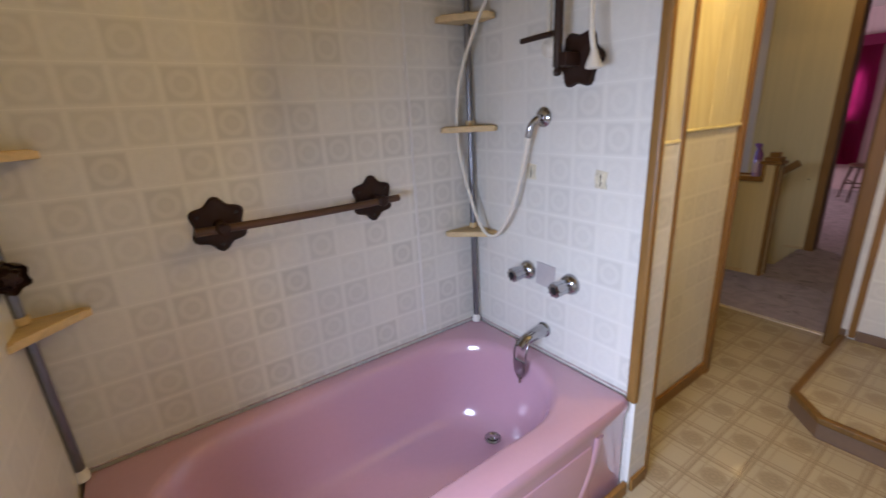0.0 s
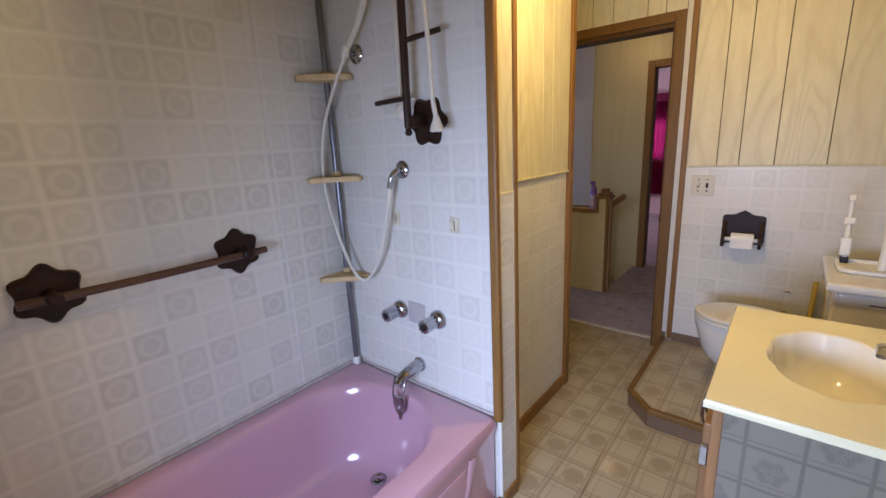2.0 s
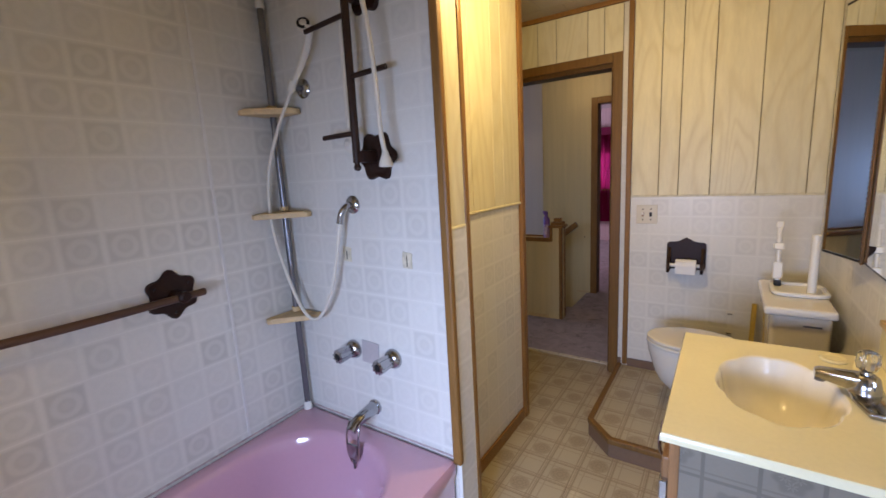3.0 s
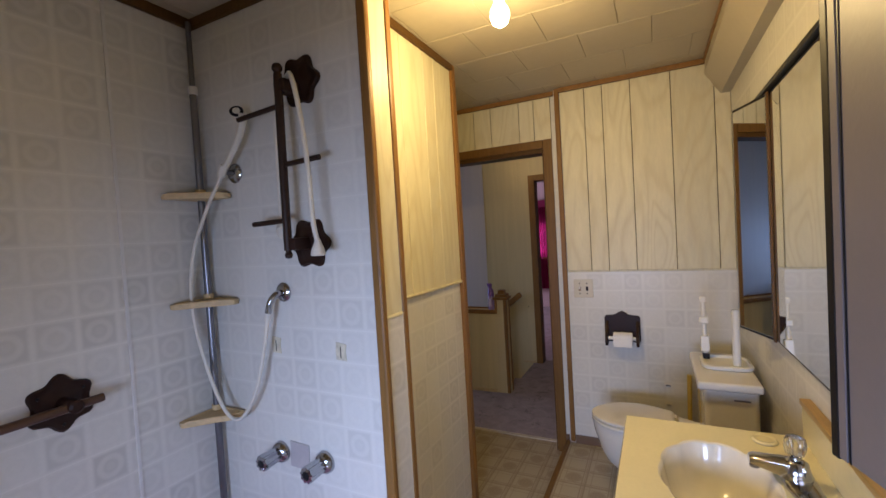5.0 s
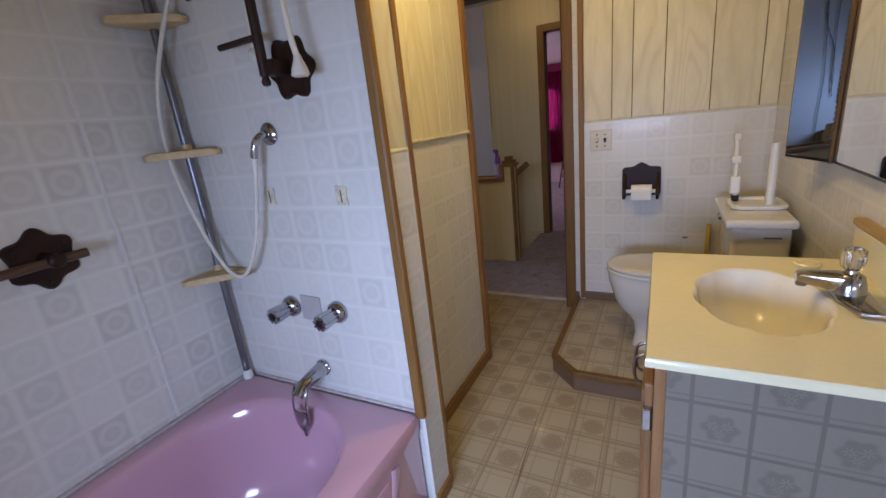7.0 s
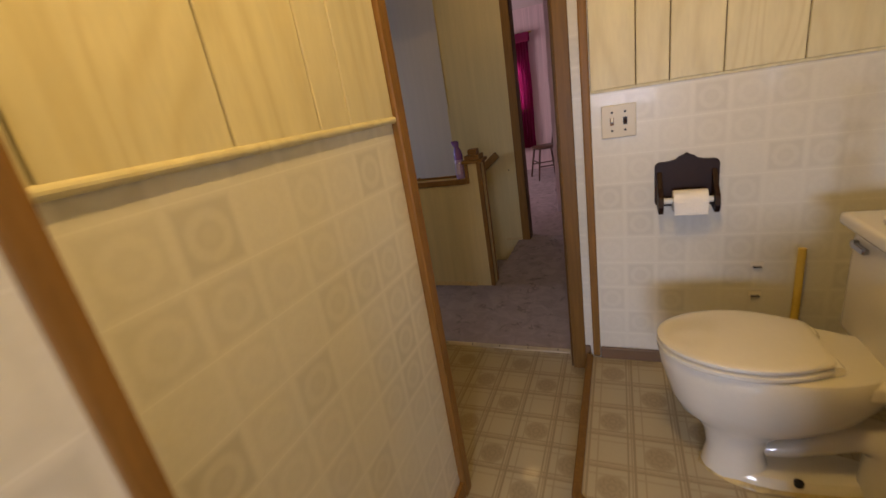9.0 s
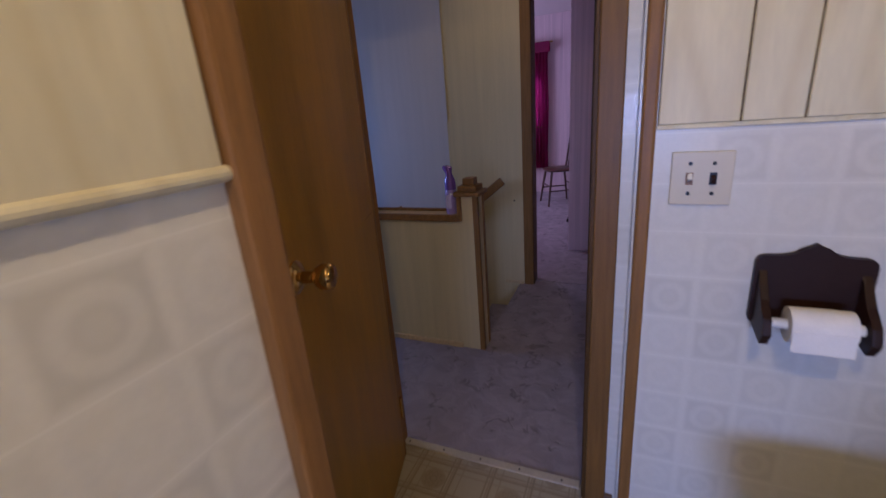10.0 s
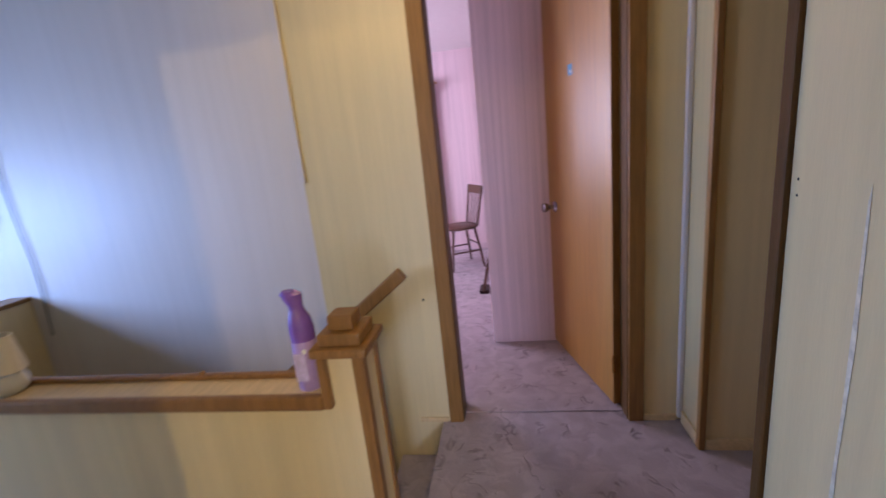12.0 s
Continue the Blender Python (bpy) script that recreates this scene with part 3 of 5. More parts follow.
for name, x0, x1, y, z in (("rail_closet", 1.412, 2.247, 0.953, 1.232), ("rail_partition", 1.312, 1.406, 0.794, 1.228)):
    structure(name, moved(turned(((0.008, 0), (0.0085, 0.004), (0.0085, x1 - x0 - 0.004), (0.008, x1 - x0)), 14), pose(x0, y, z, 0, 90, 0)), M_PANEL, "cream half round chair rail", "trim")
structure("tile_cap_switch", box((2.984, -0.36, 1.196), (2.992, 0.539, 1.206), 0.002), M_PANEL, "thin cream edge over tile board", "trim")
# seam strips on the tub wall
structure("seam_long_wall", box((0.994, TUBW - 0.004, 0.41), (1.004, TUBW + 0.002, H)), M_CAULK, "white panel seam on tub wall", "trim")
for name, pts in (("caulk_long", ((TUBX0, 1.603, 0.405), (1.29, 1.603, 0.405))), ("caulk_end", ((1.298, 0.80, 0.405), (1.298, 1.60, 0.405)))):
    structure(name, tube(pts, 0.0036, 8), material("grimy_caulk", (0.46, 0.36, 0.34), 0.5, 0, 0.35, 20), "grimy caulk line over the tub rim", "trim")


# bathroom door casing
def casing(name, x, y0, y1, top, side, w=0.06, d=0.016, mat=M_TRIM, z0=0.0):
    """Casing round an opening in a wall of constant x; side: -1 or 1, the way that it faces."""
    a, b = sorted((x, x + side * d))
    c = tagged(new(name), "brown stained wooden door casing", "door casing", kind="structure")
    part("casing_leg", box((a, y0 - w, z0), (b, y0, top + w), 0.004), mat, c)
    part("casing_leg", box((a, y1, z0), (b, y1 + w, top + w), 0.004), mat, c)
    part("casing_head", box((a, y0 + 0.001, top), (b, y1 - 0.001, top + w), 0.004), mat, c)
    return c


def jamb(name, x0, x1, y0, y1, top, t, label, mat=None):
    """The lining of a door opening between y0 and y1."""
    c = tagged(new(name), label, "door jamb", kind="structure")
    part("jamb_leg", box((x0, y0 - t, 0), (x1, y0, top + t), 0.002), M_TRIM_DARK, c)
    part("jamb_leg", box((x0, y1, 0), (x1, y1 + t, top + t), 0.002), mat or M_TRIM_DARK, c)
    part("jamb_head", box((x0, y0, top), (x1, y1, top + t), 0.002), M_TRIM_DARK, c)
    return c


casing("casing_bath_inside", 3.03, 0.662, 1.41, 2.005, -1, 0.056, mat=M_CASING)
casing("casing_bath_hall", 3.15, 0.660, 1.374, 2.005, 1)
# Second leg and its stop take lighter trim: light on them put into colour.
jm = jamb("door_jamb_bath", 3.028, 3.152, 0.672, 1.372, 1.978, 0.045, "brown bathroom door jamb with stop, lit leg coloured lighter", M_TRIM)
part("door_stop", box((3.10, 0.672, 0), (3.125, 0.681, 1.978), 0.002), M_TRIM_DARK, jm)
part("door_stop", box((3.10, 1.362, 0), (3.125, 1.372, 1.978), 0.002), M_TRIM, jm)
casing("casing_bedroom", 4.84, 0.436, 1.19, 2.01, -1, 0.065)
jamb("door_jamb_bedroom", 4.838, 4.955, 0.44, 1.186, 2.01, 0.02, "dark brown bedroom door jamb")
strip("trim_hall_end_corner", (4.634, 0.196, 0), (4.662, 0.222, H), M_TRIM, "brown corner trim on wall end")
strip("corner_bead_pale", (4.815, 0.211, 0.02), (4.838, 0.232, H), M_WHITEPANEL, "pale corner bead", 0.006)
strip("trim_near_corner", (3.737, 0.500, 0), (3.763, 0.524, H), M_TRIM_DARK, "dark brown corner trim on hall panel")
strip("baseboard_hall_stub", (4.826, 1.262, 0), (4.839, 1.40, 0.022), M_WOODRAW, "pale wooden floor strip")
strip("baseboard_hall_right", (4.826, 0.235, 0), (4.839, 0.37, 0.03), M_WOODRAW, "pale wooden floor strip")
strip("baseboard_hall_side", (4.664, 0.211, 0), (4.814, 0.222, 0.06), M_WOODRAW, "pale wooden floor strip")
strip("baseboard_passage", (4.634, -0.6, 0), (4.644, 0.195, 0.05), M_WOODRAW, "pale wooden floor strip")
strip("baseboard_half_wall", (3.873, 1.39, 0), (3.884, 3.40, 0.03), M_WOODRAW, "pale wooden floor strip under half wall")
structure("wall_stair_corner", box((4.834, 1.782, 1.2), (4.842, 1.796, H)), M_WHITEPANEL, "pale corner bead", "trim")
# metal threshold and floor seam
th = box((3.125, 0.69, 0.0), (3.158, 1.432, 0.006), 0.003)
structure("threshold", th, material("aluminium_strip", (0.66, 0.60, 0.48), 0.5, 0.5, 0.2), "thin metal carpet strip in bathroom doorway", "threshold")
for k in range(5):
    nail = tagged(obj("threshold_nail", moved(turned(((0.004, 0), (0.004, 0.002), (0.001, 0.003)), 8), pose(3.14, 0.75 + k * 0.15, 0.0055)), M_BLACK), "dark nail head in threshold strip", "nail", "threshold nails")
structure("floor_seam", moved(prism(((0, -0.001), (0.10, -0.0022), (0.24, -0.0012), (0.44, -0.0006), (0.44, 0.0006), (0.24, 0.0014), (0.10, 0.0018)), 0.0, 0.0012), pose(1.46, 0.560, 0, 0, 0, 2.6)), M_BASE, "brown worn seam in vinyl floor", "floor seam")
structure("bedroom_threshold", box((4.90, 0.44, 0.0), (4.925, 1.186, 0.005), 0.002), M_CARPET, "carpet seam in bedroom doorway", "threshold")

# half wall: cap, edges and newel
cap = box((3.872, 1.37, 0.75), (3.968, 3.40, 0.765), 0.003)
structure("half_wall_ledge", cap, M_WOODRAW, "pale wooden ledge on half wall", "ledge")
strip("ledge_front_edge", (3.862, 1.368, 0.732), (3.884, 3.40, 0.768), M_TRIM, "brown moulded front edge of ledge", 0.007)
strip("ledge_back_edge", (3.952, 1.37, 0.765), (3.972, 3.40, 0.780), M_TRIM, "brown back lip of ledge", 0.006)
strip("half_wall_far_cap", (3.99, 3.385, 0.735), (4.84, 3.515, 0.757), M_TRIM, "dark brown cap on the far half wall", 0.006)
newel = thing("newel_post", 3.938, 1.316, 0, "beige panelled newel post with stepped brown wooden cap", "newel post")
part("post", box((-0.055, -0.047, 0), (0.052, 0.05, 0.86)), M_HALLPANEL, newel)
part("trim_front", box((-0.060, -0.053, 0), (-0.032, -0.025, 0.86), 0.006), M_TRIM, newel)
part("trim_back", box((0.028, -0.053, 0), (0.056, -0.025, 0.86), 0.006), M_TRIM, newel)
part("trim_ledge", box((-0.074, 0.032, 0.734), (-0.045, 0.053, 0.86), 0.005), M_TRIM, newel)
part("cap_plate", box((-0.075, -0.068, 0.86), (0.072, 0.068, 0.882), 0.008), M_TRIM, newel)
part("cap_step", box((-0.056, -0.05, 0.882), (0.053, 0.05, 0.91), 0.006), M_TRIM, newel)
part("cap_block", box((-0.032, -0.03, 0.91), (0.03, 0.03, 0.945), 0.006), M_TRIM, newel)
# stair
for k in range(9):
    s = box((4.012, 1.282 + 0.24 * k, -0.19 * (k + 1) - 0.15), (4.838, 1.52 + 0.24 * k, -0.19 * (k + 1)), 0.012)
    tagged(obj("stair_step", s, M_CARPET), "carpeted stair step going down", "step", "stair steps", "structure")
rail = thing("handrail", 4.79, 1.39, 0.775, "brown wooden handrail fixed to stair wall", "handrail")
part("rail_bar", moved(box((-0.022, 0, -0.03), (0.022, 2.0, 0.03), 0.010), pose(0, 0, 0, -38, 0, 0)), M_TRIM, rail)
for k in (0.3, 1.5):
    part("bracket", moved(box((-0.01, k, -0.012), (0.055, k + 0.03, 0.012), 0.004), pose(0, 0, 0, -38, 0, 0)), M_BRASS, rail)
# toilet platform
structure("toilet_platform", prism([(2.135, -0.355), (2.135, 0.458), (2.26, 0.58), (2.985, 0.58), (2.985, -0.355)], 0.0, 0.092), M_VINYL, "raised vinyl covered platform under the toilet", "platform")
for name, (x0, y0), (x1, y1) in (("platform_edge_long", (2.255, 0.595), (2.985, 0.595)), ("platform_edge_corner", (2.12, 0.465), (2.255, 0.595)), ("platform_edge_side", (2.12, -0.34), (2.12, 0.465))):
    d = Vector((x1 - x0, y1 - y0, 0))
    m = Matrix.Translation((x0, y0, 0)) @ pose(0, 0, 0, 0, 0, math.degrees(math.atan2(d.y, d.x)))
    structure(name, moved(box((0, -0.020, 0), (d.length, 0.0, 0.072), 0.003), m), M_BASE, "brown riser of toilet platform", "platform riser")
    structure(name + "_nosing", moved(box((-0.004, -0.024, 0.070), (d.length + 0.004, 0.005, 0.099), 0.006), m), M_CASING, "brown wooden nosing of toilet platform", "platform nosing")


# ---- planks ----
def planks(parent_name, bounds, z0, z1, m, label):
    """Boards side by side along local x, facing local -y, from z0 to z1, on a dark backing."""
    back = structure(parent_name, moved(box((bounds[0], 0.003, z0), (bounds[-1], 0.006, z1)), m), M_GROOVE, label, "panelling")
    for a, b in zip(bounds, bounds[1:]):
        pl = obj("plank", box((a + 0.0017, -0.004, z0), (b - 0.0017, 0.004, z1), 0.002, 1), M_PANEL, back)
        pl.matrix_basis = m


# ---- bathroom: tub ----
def rounded(cx, cy, hx, hy, r, z, n=8):
    out = []
    for qx, qy, a0 in ((1, 1, 0), (-1, 1, 90), (-1, -1, 180), (1, -1, 270)):
        for k in range(n + 1):
            a = radians(a0 + 90 * k / n)
            out.append((cx + qx * (hx - r) + r * math.cos(a), cy + qy * (hy - r) + r * math.sin(a), z))
    return out


def lofted(rings, close_bottom=False, close_top=False):
    b = bmesh.new()
    vs = [[b.verts.new(p) for p in ring] for ring in rings]
    n = len(vs[0])
    for a, c in zip(vs, vs[1:]):
        for k in range(n):
            b.faces.new((a[k], a[(k + 1) % n], c[(k + 1) % n], c[k]))
    if close_bottom:
        b.faces.new(vs[0][::-1])
    if close_top:
        b.faces.new(vs[-1])
    return b


def bathtub():
    tub = thing("bathtub", 0.545, 1.20, 0, "glossy pink enamelled bathtub with a panelled apron", "bathtub")
    hx, hy = 0.748, 0.398
    rings = [rounded(0, 0, hx, hy - 0.012, 0.01, 0), rounded(0, 0, hx, hy - 0.012, 0.01, 0.32), rounded(0, 0, hx, hy, 0.014, 0.355), rounded(0, 0, hx, hy, 0.016, 0.385), rounded(0, 0, hx - 0.006, hy - 0.006, 0.018, 0.397), rounded(0, 0, hx - 0.018, hy - 0.018, 0.02, 0.401)]
    cx, cy = 0.022, 0.018
    for dx, dy, r, z in ((0.646, 0.322, 0.26, 0.402), (0.636, 0.312, 0.26, 0.397), (0.626, 0.302, 0.26, 0.382), (0.616, 0.290, 0.25, 0.34), (0.594, 0.272, 0.24, 0.24), (0.568, 0.255, 0.23, 0.14), (0.545, 0.240, 0.22, 0.09), (0.515, 0.220, 0.20, 0.065), (0.47, 0.19, 0.17, 0.056), (0.30, 0.10, 0.09, 0.052)):
        rings.append(rounded(cx, cy, dx, dy, r, z))
    part("basin", lofted(rings, True, True), M_PINK, tub, smooth=True)
    panel = box((-0.62, -0.3895, 0.05), (0.56, -0.380, 0.30), 0.02, 3)
    part("apron_panel", panel, M_PINK, tub, smooth=True)
    part("apron_rib", moved(tube(curve_points(((0.600, 0, 0.315), (0.590, 0, 0.27), (0.555, 0, 0.18), (0.50, 0, 0.10), (0.44, 0, 0.05))), 0.020, 14), Matrix.Translation((0, -0.386, 0)) @ Matrix.Diagonal((1, 0.38, 1, 1))), M_PINK, tub, smooth=True)
    drain = part("drain", moved(turned(((0.034, 0), (0.034, 0.004), (0.026, 0.006), (0.022, 0.002), (0.02, 0.001)), 24), pose(0.512, 0.035, 0.066)), M_CHROME, tub, "round chrome drain", True)
    part("drain_stopper", moved(turned(((0.015, 0), (0.017, 0.006), (0.006, 0.011)), 20), pose(0.512, 0.035, 0.066)), M_CHROME, tub, "chrome stopper")
    return tub


bathtub()


def hexplate(r, t):
    """A scalloped six sided plate with a raised middle, lying in x, y."""
    def ring(k, z):
        pts = []
        for i in range(48):
            a = math.tau * i / 48
            rr = r * k * (0.87 + 0.23 * abs(math.cos(3 * (a - math.pi / 2))) ** 2.2)
            pts.append((rr * math.cos(a), rr * math.sin(a), z))
        return pts
    return lofted([ring(1, 0), ring(1, t * 0.5), ring(0.93, t), ring(0.78, t * 0.75), ring(0.6, t * 0.8), ring(0.4, t * 1.1), ring(0.15, t * 1.15)], True, True)


def towel_bar():
    tb = thing("towel_bar", 0.545, TUBW, 1.055, "dark brown wooden towel bar on scalloped wall plates", "towel bar")
    for x in (-0.262, 0.262):
        pl = part("wall_plate", moved(hexplate(0.078, 0.014), pose(x, 0, 0, 90, 0, 0)), M_BROWNPLASTIC, tb, smooth=True)
        part("arm", moved(turned(((0.020, 0), (0.015, 0.02), (0.014, 0.05), (0.019, 0.062), (0.019, 0.088), (0.012, 0.094)), 16), pose(x, -0.008, 0, 90, 0, 0)), M_BROWNPLASTIC, tb, smooth=True)
        for a in (30, 150, 270):
            part("screw", moved(turned(((0.005, 0), (0.004, 0.003)), 8), pose(x + 0.062 * math.cos(radians(a)), -0.011, 0.062 * math.sin(radians(a)), 90, 0, 0)), M_BLACK, pl)
    part("bar", tube([(-0.335 + 0.67 * k / 8, -0.075, -0.004 * math.sin(math.pi * k / 8)) for k in range(9)], 0.0125, 14), M_BROWNBAR, tb, "worn brown wooden bar", True)
    return tb


towel_bar()


def corner_pole(x, y, sx, sy, levels, name_label, z0=0.40):
    """A tension pole in a corner with triangular shelves; sx, sy point into the room."""
    po = thing("corner_shelf_pole", x, y, 0, name_label, "shelf pole")
    top = part("pole", tube([(0.036 * sx, 0.036 * sy, z0 + 0.03), (0.036 * sx, 0.036 * sy, 2.075)], 0.0125, 14), M_STEEL, po, "dull steel tube", True)
    part("upper_pole", tube([(0.036 * sx, 0.036 * sy, 2.075), (0.036 * sx, 0.036 * sy, H - 0.03)], 0.0095, 14), M_STEEL, po, "thinner steel upper tube", True)
    part("foot", moved(turned(((0.018, 0), (0.018, 0.022), (0.014, 0.035)), 16), pose(0.036 * sx, 0.036 * sy, z0 + 0.004)), M_WHITE, po, "white plastic foot", True)
    part("collar", moved(turned(((0.016, 0), (0.018, 0.01), (0.016, 0.03)), 16), pose(0.036 * sx, 0.036 * sy, 2.06)), M_WHITE, po, "white plastic collar", True)
    for z in levels:
        pts = [(0.004, 0.004), (0.165, 0.004), (0.172, 0.03), (0.03, 0.172), (0.004, 0.165)]
        out = [(px * sx, py * sy) for px, py in pts]
        if sx * sy < 0:
            out = out[::-1]
        sh = part("shelf", prism(out, z - 0.010, z + 0.010, 0.005, 2), M_WOODRAW, po, "pale cream corner shelf", True)
        rim = [(px * 0.86 * sx + 0.012 * sx, py * 0.86 * sy + 0.012 * sy) for px, py in pts]
        part("shelf_rim", tube([(a, b, z + 0.010) for a, b in rim + rim[:1]], 0.004, 6), M_WOODRAW, sh)
        part("shelf_clip", moved(turned(((0.018, 0), (0.018, 0.02)), 14), pose(0.036 * sx, 0.036 * sy, z + 0.012)), M_WOODRAW, sh)
    return po


corner_pole(TUBX1 - 0.002, TUBW - 0.002, -1, -1, (1.672, 1.277, 0.850), "steel tension pole with three pale corner shelves")
left_pole = corner_pole(TUBX0 - 0.026, TUBW - 0.002, 1, -1, (1.30, 0.885), "steel tension pole with pale corner shelves")
part("hook_clip", hexplate(0.04, 0.05), M_BROWNPLASTIC, left_pole, "dark brown clip").matrix_basis = pose(0.035, -0.06, 1.03, 90, 0, 30)


def hanger_rack():
    hr = thing("peg_rack", 1.298, 1.07, 1.72, "dark brown wooden wall rack with pegs on scalloped plates", "rack")
    for z in (0.295, -0.242):
        part("wall_plate", moved(hexplate(0.080, 0.014), pose(0, -0.006, z, 0, -90, 0)), M_BROWNPLASTIC, hr, smooth=True)
        drop = 0.032 if z > 0 else 0.0
        part("arm", box((-0.085, -0.018, z - 0.02 - drop), (-0.01, 0.03, z + 0.02 - drop), 0.008), M_BROWNPLASTIC, hr, smooth=True)
    part("upright", tube([(-0.078, 0.019, -0.262), (-0.078, 0.013, 0.30)], 0.0135, 14), M_RACK, hr, smooth=True)
    part("finial", moved(turned(((0.009, 0), (0.009, 0.004), (0.016, 0.012), (0.0165, 0.022), (0.011, 0.031), (0.003, 0.033)), 16), pose(-0.078, 0.013, 0.30)), M_RACK, hr, smooth=True)
    part("finial", moved(turned(((0.003, -0.026), (0.010, -0.023), (0.013, -0.014), (0.009, -0.005), (0.009, 0)), 16), pose(-0.078, 0.019, -0.262)), M_RACK, hr, smooth=True)
    for z, dy, drop in ((0.20, 0.195, 0.012), (0.012, -0.150, -0.006), (-0.165, 0.155, 0.004)):
        part("peg", tube([(-0.078, 0.014, z), (-0.078, 0.014 + dy, z - drop)], 0.0085, 12), M_RACK, hr, smooth=True)
    return hr


hanger_rack()
hose = thing("draped_hose", 1.20, 0.98, 1.70, "ivory plastic hose hung over the rack", "hose")
part("tube", tube(curve_points(((0.085, 0.204, -0.15), (0.085, 0.198, 0.06), (0.075, 0.185, 0.22), (0.052, 0.130, 0.300), (0.042, 0.085, 0.316), (0.010, 0.040, 0.302), (-0.010, 0.004, 0.240), (-0.008, -0.012, 0.13), (0, -0.017, 0.0), (0, -0.022, -0.15), (0.005, -0.030, -0.222))), 0.0078, 10), M_HOSE, hose, smooth=True)
part("nozzle", moved(turned(((0.009, 0), (0.012, 0.012), (0.020, 0.032), (0.023, 0.046), (0.018, 0.050)), 18), pose(0.005, -0.030, -0.212, 180, 0, 10)), M_HOSE, hose, "flared ivory nozzle", True)
part("wall_cup", moved(turned(((0.032, 0), (0.030, 0.010), (0.016, 0.018), (0.010, 0.024)), 22), pose(0.098, 0.204, -0.172, 0, -90, 0)), M_HOSE, hose, "pale suction cup on the wall", True)

shower = thing("hand_shower", 1.298, 1.412, 1.752, "ivory hand shower and hose hooked on a chrome flange", "hand shower")
part("upper_flange", moved(turned(((0.036, 0), (0.036, 0.004), (0.028, 0.012), (0.014, 0.016)), 24), pose(0, 0, 0, 0, -90, 0)), M_CHROME, shower, "round chrome flange", True)
part("stub", tube([(-0.01, 0, 0), (-0.042, 0.004, 0.002)], 0.011, 14), M_STEEL, shower, smooth=True)
part("holder", moved(turned(((0.013, -0.020), (0.016, -0.008), (0.016, 0.012), (0.013, 0.022)), 16), pose(-0.048, 0.006, 0.004, 30, 0, 0)), M_HOSE, shower, smooth=True)
part("handle", tube(curve_points(((-0.048, 0.008, 0.0), (-0.048, -0.052, 0.060), (-0.050, -0.105, 0.125), (-0.054, -0.130, 0.185))), 0.009, 14, 0.0165), M_HOSE, shower, smooth=True)
sprayer = part("spray_head", moved(turned(((0.016, -0.016), (0.025, -0.006), (0.026, 0.006), (0.022, 0.010)), 24), pose(-0.060, -0.108, 0.188, 0, -66, 40)), M_HOSE, shower, "round ivory spray head", True)
part("spray_face", moved(turned(((0.0225, 0.0085), (0.0225, 0.0115), (0.014, 0.0125)), 24), pose(-0.060, -0.108, 0.188, 0, -66, 40)), M_BLACK, sprayer, "dark spray ring", True)
part("spray_core", moved(turned(((0.0125, 0.012), (0.0125, 0.0145), (0.008, 0.016)), 20), pose(-0.060, -0.108, 0.188, 0, -66, 40)), M_HOSE, sprayer, "ivory spray core", True)
part("long_hose", tube(curve_points(((-0.050, 0.012, -0.012), (-0.070, 0.078, -0.13), (-0.090, 0.135, -0.27), (-0.098, 0.160, -0.41), (-0.095, 0.158, -0.55), (-0.088, 0.130, -0.68), (-0.080, 0.090, -0.80), (-0.074, 0.045, -0.876), (-0.070, -0.005, -0.895), (-0.068, -0.055, -0.860), (-0.064, -0.115, -0.76), (-0.060, -0.158, -0.62), (-0.056, -0.182, -0.515))), 0.0066, 10), M_HOSE, shower, smooth=True)
part("lower_flange", moved(turned(((0.034, 0), (0.034, 0.004), (0.026, 0.012), (0.013, 0.016)), 24), pose(0, -0.205, -0.440, 0, -90, 0)), M_CHROME, shower, "round chrome flange", True)
part("elbow", tube(curve_points(((-0.005, -0.205, -0.440), (-0.035, -0.205, -0.444), (-0.052, -0.195, -0.466), (-0.056, -0.184, -0.505))), 0.0115, 14), M_CHROME, shower, smooth=True)
part("hose_ferrule", tube([(-0.056, -0.185, -0.503), (-0.057, -0.178, -0.533)], 0.0105, 14), M_HOSE, shower, smooth=True)

taps = thing("bath_taps", 1.298, 1.17, 0.73, "chrome bath taps with fluted handles and access plate", "tap")
for y in (0.103, -0.103):
    kb = part("escutcheon", moved(turned(((0.039, 0), (0.038, 0.010), (0.029, 0.022), (0.021, 0.026)), 24), pose(0, y, 0, 0, -90, 0)), M_CHROME, taps, smooth=True)
    prof = [[((0.021 + 0.0025 * math.cos(9 * a)) * k * math.cos(a), (0.021 + 0.0025 * math.cos(9 * a)) * k * math.sin(a), z) for a in (math.tau * i / 54 for i in range(54))] for k, z in ((0.95, 0.022), (1.1, 0.03), (1.25, 0.080), (1.18, 0.092), (0.70, 0.094), (0.62, 0.090))]
    part("handle", moved(lofted(prof, True, True), pose(0, y, 0, 0, -90, 0)), M_CHROME, kb, "fluted chrome handle", True)
    part("index_cap", moved(turned(((0.013, 0.088), (0.013, 0.095), (0.008, 0.097)), 14), pose(0, y, 0, 0, -90, 0)), M_BLACK, kb)
part("access_plate", moved(box((-0.003, -0.042, -0.046), (0.0, 0.046, 0.046), 0.004), pose(0, 0.012, 0.0, 3, 0, 0)), material("dull_plate", (0.5, 0.47, 0.46), 0.45, 0.2, 0.1), taps, "dull rectangular metal plate")
spout = thing("tub_spout", 1.298, 1.184, 0.50, "chrome tub spout with a hanging chrome soap rack", "spout")
